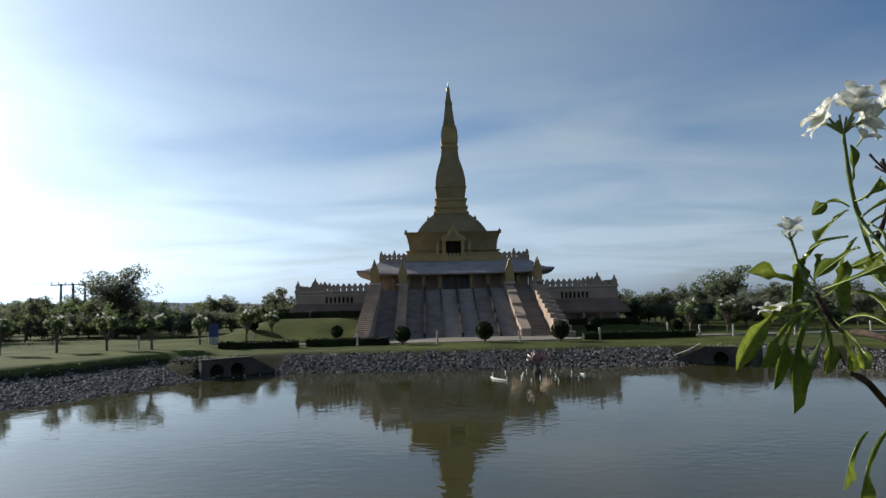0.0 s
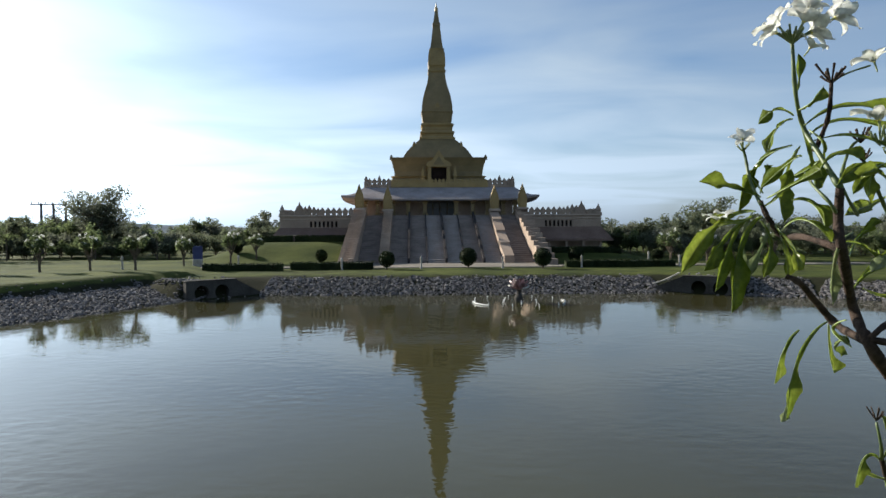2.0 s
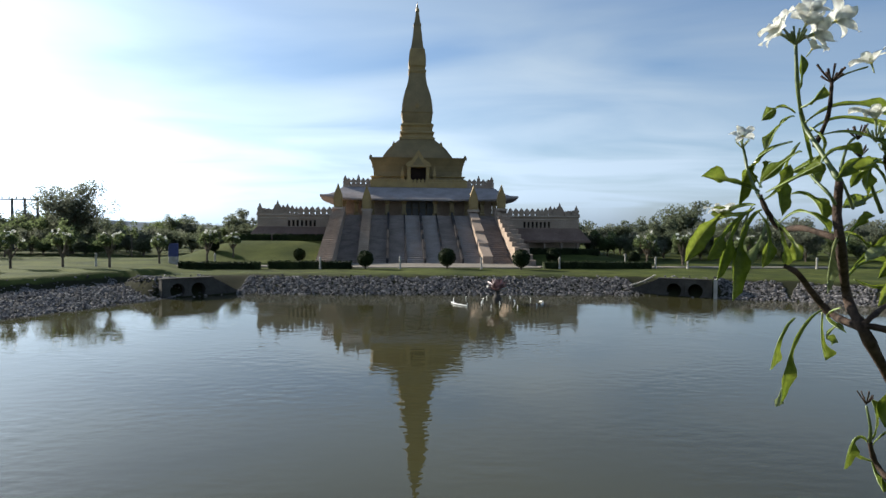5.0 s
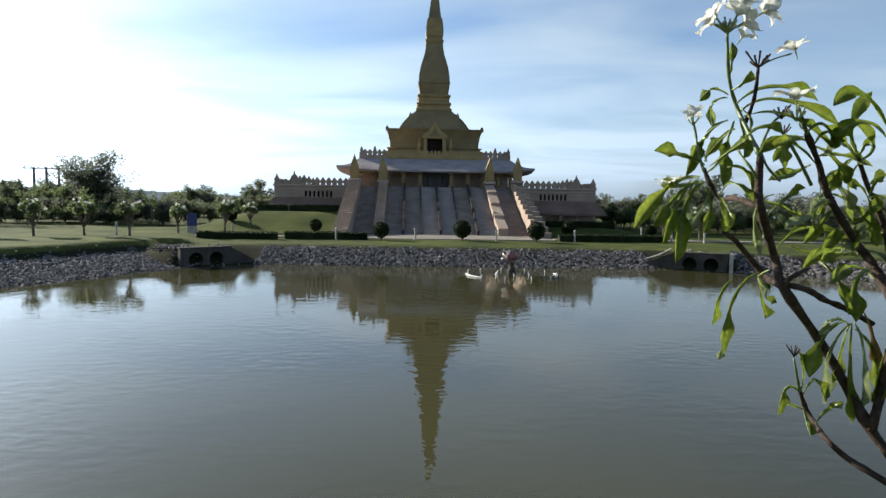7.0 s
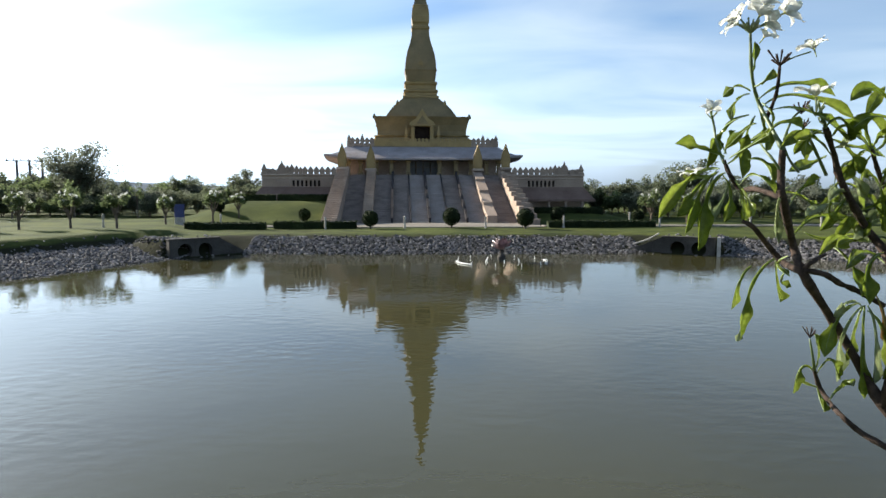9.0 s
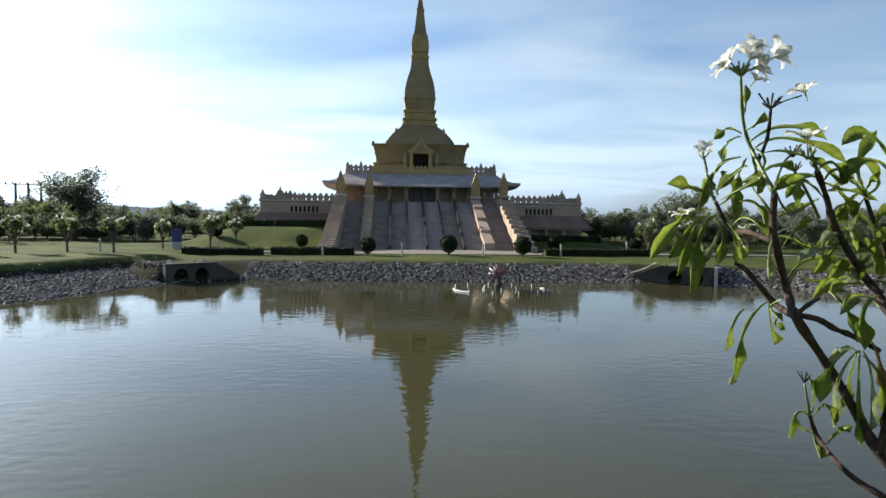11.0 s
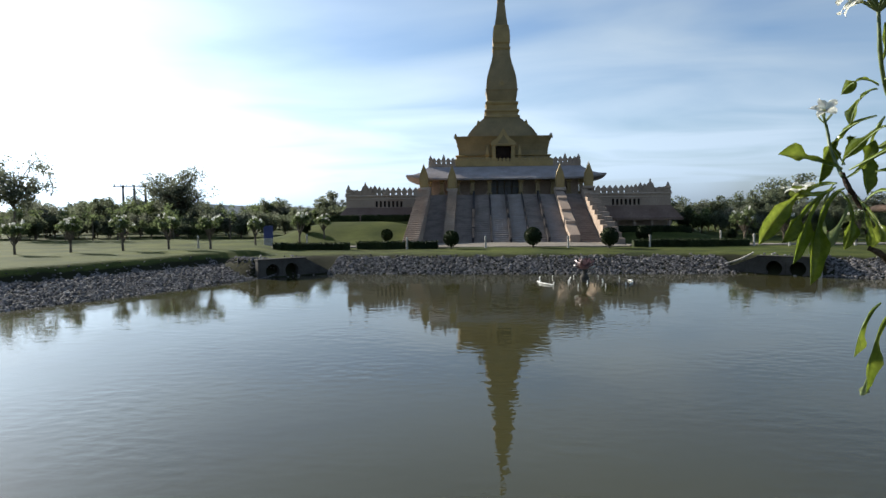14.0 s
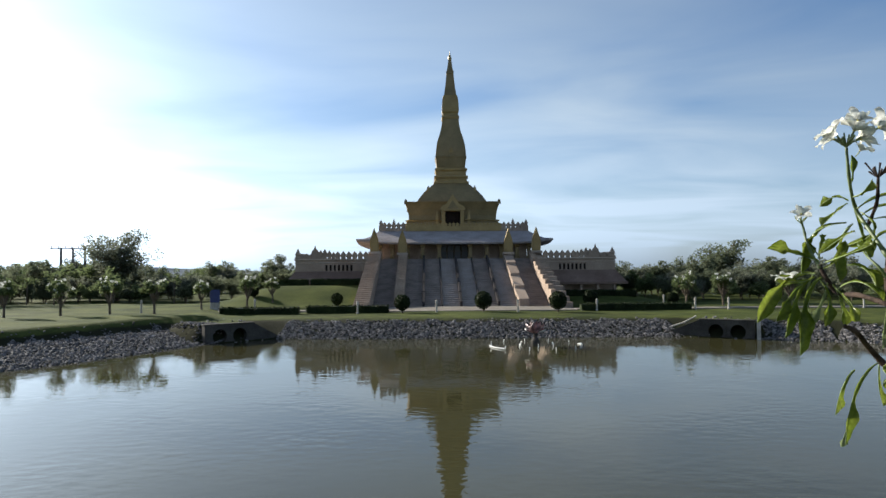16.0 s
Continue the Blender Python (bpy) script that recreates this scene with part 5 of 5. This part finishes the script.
leaf(3.4, (1.3, -10.9, 2.0), (1.0, -13.0, -2.0), (4.4, -16.0, -2.8))
leaf(4.6, (5.6, -6.6, -4.0), (14.5, -2.5, -9.0), (23.2, -6.3, -10.0))
leaf(4.0, (7.4, -4.9, -5.0), (14.5, -0.1, -9.0), (19.3, 1.4, -9.8))
leaf(4.6, (8.1, -7.9, 4.0), (10.7, -12.0, 8.0), (12.9, -19.0, 8.8))
leaf(5.0, (14.1, -20.5, 6.0), (6.3, -22.9, 11.0), (3.4, -30.2, 12.0))
leaf(4.8, (14.7, -21.1, 6.0), (9.0, -27.3, 8.0), (7.9, -36.0, 8.4), 1)
leaf(4.6, (13.9, -20.7, 8.0), (11.5, -28.8, 11.0), (11.7, -38.8, 11.6))
leaf(4.6, (14.5, -20.7, 8.0), (12.1, -26.0, 14.0), (10.8, -35.1, 15.2), 1)
leaf(3.2, (5.8, -35.2, 4.0), (1.4, -33.3, 7.0), (-0.6, -38.4, 7.6))
leaf(3.6, (6.3, -35.5, 4.0), (6.8, -31.7, 8.0), (8.0, -35.3, 8.8))
leaf(3.4, (6.1, -36.1, 4.0), (5.6, -39.4, 6.0), (6.7, -42.9, 6.4))
leaf(3.4, (5.6, -34.9, 4.0), (7.9, -32.0, 2.0), (7.2, -27.5, 1.6))
leaf(4.2, (9.0, 15.8, 2.0), (9.6, 17.1, 7.0), (10.7, 12.6, 8.0))
leaf(4.2, (9.8, 13.8, 2.0), (10.7, 11.1, 7.0), (12.8, 6.1, 8.0))
leaf(4.4, (9.3, 10.3, 2.0), (10.4, 9.5, -4.0), (5.1, 7.2, -5.2))
leaf(4.6, (10.4, 11.5, 2.0), (18.8, 12.5, -4.0), (26.8, 10.2, -5.2))
leaf(5.0, (30.7, 14.3, -4.0), (22.7, 24.0, -1.0), (16.0, 21.9, -0.4))
leaf(5.0, (30.7, 13.1, -4.0), (22.1, 18.6, 0.0), (14.6, 14.4, 0.8))
leaf(4.8, (23.6, 11.9, -4.0), (15.6, 9.7, 2.0), (12.0, 4.6, 3.2))
leaf(4.6, (23.6, 11.7, -4.0), (24.4, 18.4, -8.0), (29.2, 26.5, -8.8))
leaf(4.6, (23.0, 10.7, -4.0), (17.4, 5.8, 1.0), (17.3, -1.1, 2.0))
leaf(4.4, (12.7, 5.2, 1.0), (8.0, 1.2, 6.0), (6.9, -3.3, 7.0))
leaf(4.4, (13.3, 4.6, 1.0), (20.5, 2.4, -3.0), (24.6, -2.4, -3.8))
leaf(4.6, (21.4, -3.3, 6.0), (14.3, -2.1, 10.0), (10.0, -7.4, 10.8))
leaf(4.6, (16.4, -9.6, 10.0), (11.2, -12.5, 13.0), (11.3, -19.8, 13.6))
leaf(4.0, (24.1, 5.9, -3.0), (25.6, 8.1, 0.0), (29.8, 5.8, 0.6))
leaf(4.6, (17.9, -19.7, 14.0), (13.7, -25.4, 17.0), (11.2, -33.3, 17.6))
leaf(3.6, (-9.5, 4.6, 3.0), (-4.6, 6.4, 0.0), (0.1, 2.3, -0.6))
leaf(3.6, (-11.1, 5.4, 4.0), (-7.3, 1.2, 2.0), (-6.6, -2.3, 1.6))
leaf(4.0, (-15.3, 7.3, 6.0), (-17.6, 6.2, 4.0), (-21.7, 7.0, 3.6))
leaf(3.6, (-14.6, 6.5, 6.0), (-13.8, 2.2, 8.0), (-15.2, -3.2, 8.4))
leaf(3.8, (-15.5, 6.8, 5.0), (-17.6, 3.4, 2.0), (-20.5, -5.7, 1.4))
leaf(3.6, (-12.8, 8.8, 4.0), (-9.0, 11.2, 2.0), (-7.1, 15.2, 1.6))
leaf(3.8, (-5.1, 17.3, 1.0), (-6.0, 16.5, -2.0), (-10.5, 12.4, -2.6))
leaf(3.8, (-1.7, 15.1, 0.0), (-0.9, 17.0, 4.0), (3.1, 15.7, 4.8))
leaf(4.0, (3.3, 2.4, -3.0), (5.8, 1.2, 0.0), (8.7, -2.3, 0.6))
leaf(3.6, (4.5, -0.0, -3.0), (8.5, 3.6, -6.0), (13.1, 6.0, -6.6))
leaf(4.2, (8.0, -6.0, -4.0), (11.0, -6.9, 1.0), (13.9, -2.3, 2.0))
leaf(4.0, (11.0, 10.4, 1.0), (5.8, 13.6, 4.0), (2.1, 13.0, 4.6))
leaf(4.2, (13.9, 2.3, 2.0), (8.5, -1.1, 7.0), (4.6, -5.4, 8.0))
leaf(4.2, (16.1, -1.1, 2.0), (21.6, -0.0, -1.0), (24.3, 4.7, -1.6))
leaf(4.4, (23.0, 11.3, -4.0), (28.0, 14.6, -7.0), (24.7, 19.5, -7.6))
leaf(4.0, (8.7, 15.5, 2.0), (4.1, 13.5, 5.0), (3.2, 8.4, 5.6))
leaf(4.4, (17.8, -12.0, 8.0), (11.5, -9.5, 11.0), (7.9, -13.2, 11.6))
leaf(4.4, (14.3, -20.9, 7.0), (13.7, -25.7, 5.0), (12.2, -33.1, 4.6))
leaf(3.8, (14.5, -21.1, 6.0), (10.0, -20.0, 9.0), (6.4, -22.6, 9.6), 1)
leaf(4.4, (14.5, -21.8, 8.0), (16.4, -25.8, 10.0), (17.2, -33.2, 10.4))
leaf(3.4, (1.3, -13.7, 2.0), (-2.0, -15.6, 5.0), (-0.1, -16.7, 5.6))
leaf(3.2, (6.7, -38.3, 4.0), (1.9, -36.3, 7.0), (0.3, -35.1, 7.6))
leaf(3.6, (8.6, -40.8, 5.0), (9.0, -37.2, 8.0), (11.4, -37.0, 8.6))
leaf(3.6, (16.8, -18.7, 7.0), (17.1, -22.7, 9.0), (17.5, -28.3, 9.4), 2)
leaf(3.4, (10.4, 13.8, 2.0), (9.3, 15.3, -2.9), (5.8, 10.8, -3.9))
leaf(3.9, (10.4, 13.8, 2.0), (15.9, 16.8, -2.6), (19.3, 15.0, -3.5))
leaf(4.1, (10.4, 13.8, 2.0), (10.7, 17.1, -0.6), (9.8, 17.7, -1.1), 1)
leaf(3.9, (10.4, 13.8, 2.0), (5.8, 15.5, 0.8), (0.6, 12.1, 0.6))
leaf(4.0, (11.6, 6.3, 2.0), (15.1, 6.1, 1.2), (18.3, 1.1, 1.1), 1)
leaf(3.5, (11.6, 6.3, 2.0), (13.0, 5.4, -1.0), (13.0, -0.9, -1.6))
leaf(3.7, (11.6, 6.3, 2.0), (16.9, 9.1, -2.8), (20.0, 7.7, -3.7))
leaf(3.9, (11.6, 6.3, 2.0), (13.9, 7.7, 2.8), (16.6, 6.9, 2.9))
leaf(3.3, (14.9, -0.5, 3.0), (19.0, -1.8, -1.8), (20.5, -7.1, -2.8), 1)
leaf(3.7, (14.9, -0.5, 3.0), (8.9, 0.1, 4.4), (3.6, -2.7, 4.7), 1)
leaf(3.9, (14.9, -0.5, 3.0), (14.6, 2.5, -1.5), (11.9, -0.3, -2.3))
leaf(3.5, (14.9, -0.5, 3.0), (9.1, 2.8, 8.0), (5.9, 0.4, 9.0), 1)
leaf(3.5, (23.0, 11.3, -4.0), (24.4, 16.7, -8.6), (23.4, 17.2, -9.5))
leaf(4.1, (23.0, 11.3, -4.0), (21.8, 14.4, -5.5), (19.8, 15.2, -5.8))
leaf(3.7, (23.0, 11.3, -4.0), (18.7, 14.8, -3.3), (14.9, 12.2, -3.1), 1)
leaf(3.7, (23.0, 11.3, -4.0), (24.6, 14.4, -4.6), (25.9, 14.7, -4.7))
leaf(3.3, (19.4, 3.4, 4.0), (26.5, 3.3, -0.7), (31.2, -2.1, -1.7))
leaf(4.1, (19.4, 3.4, 4.0), (19.2, 6.5, 6.4), (20.4, 6.8, 6.9))
leaf(3.7, (19.4, 3.4, 4.0), (17.6, 0.4, 7.6), (17.7, -5.7, 8.3))
leaf(4.2, (19.4, 3.4, 4.0), (20.6, 6.1, -0.5), (19.4, 5.8, -1.4))
leaf(4.4, (20.0, -3.2, 8.0), (25.8, -5.5, 3.1), (29.0, -12.0, 2.1), 1)
leaf(3.9, (20.0, -3.2, 8.0), (22.0, -4.1, 6.5), (23.2, -10.6, 6.3), 1)
leaf(3.3, (20.0, -3.2, 8.0), (15.6, -1.3, 10.0), (12.3, -3.4, 10.4), 1)
leaf(4.1, (20.0, -3.2, 8.0), (13.0, -3.4, 11.9), (8.3, -6.8, 12.6), 1)
leaf(4.3, (14.5, -7.6, 8.0), (16.1, -3.7, 4.0), (15.5, -3.3, 3.2), 1)
leaf(4.0, (14.5, -7.6, 8.0), (9.4, -6.9, 10.8), (5.8, -8.5, 11.4))
leaf(3.7, (14.5, -7.6, 8.0), (18.6, -6.9, 6.9), (22.2, -10.1, 6.7), 1)
leaf(3.8, (14.5, -7.6, 8.0), (12.4, -6.5, 3.3), (7.7, -10.9, 2.3))
flower_head((-6.8, 36.4, 2.0), 4, 0.82)
bloom((0.4, 40.2, 2.0), 0.9, at((-6.4, 36.6, 2.0)))
bloom((-3.4, 42.2, 1.0), 0.7, at((-6.6, 36.8, 2.0)))
flower_head((1.6, 30.4, -2.0), 0, 1.00)
flower_head((-16.9, 18.4, 6.0), 1, 0.5)
flower_head((6.9, 20.1, -3.0), 0, 0.70)
flower_head((6.1, 18.6, 4.0), 1, 0.90)
flower_head((4.9, -27.6, 4.0), 0, 0.60)
flower_head((8.9, 17.2, -6.0), 0, 0.60)
bloom((10.2, 34.0, -4.0), 0.75)
stem(0.20, 0.15, [(1.9, 30.4, -2.0), (5.1, 32.0, -3.0), (9.5, 33.4, -4.0)])
bloom((-4.4, 35.0, 3.0), 0.60)
bloom((-20.9, 6.5, 5.0), 0.60)
leaf(2.6, (-9.3, -22.9, 5.0), (-9.5, -26.1, 3.0), (-10.2, -28.5, 2.6), 1)
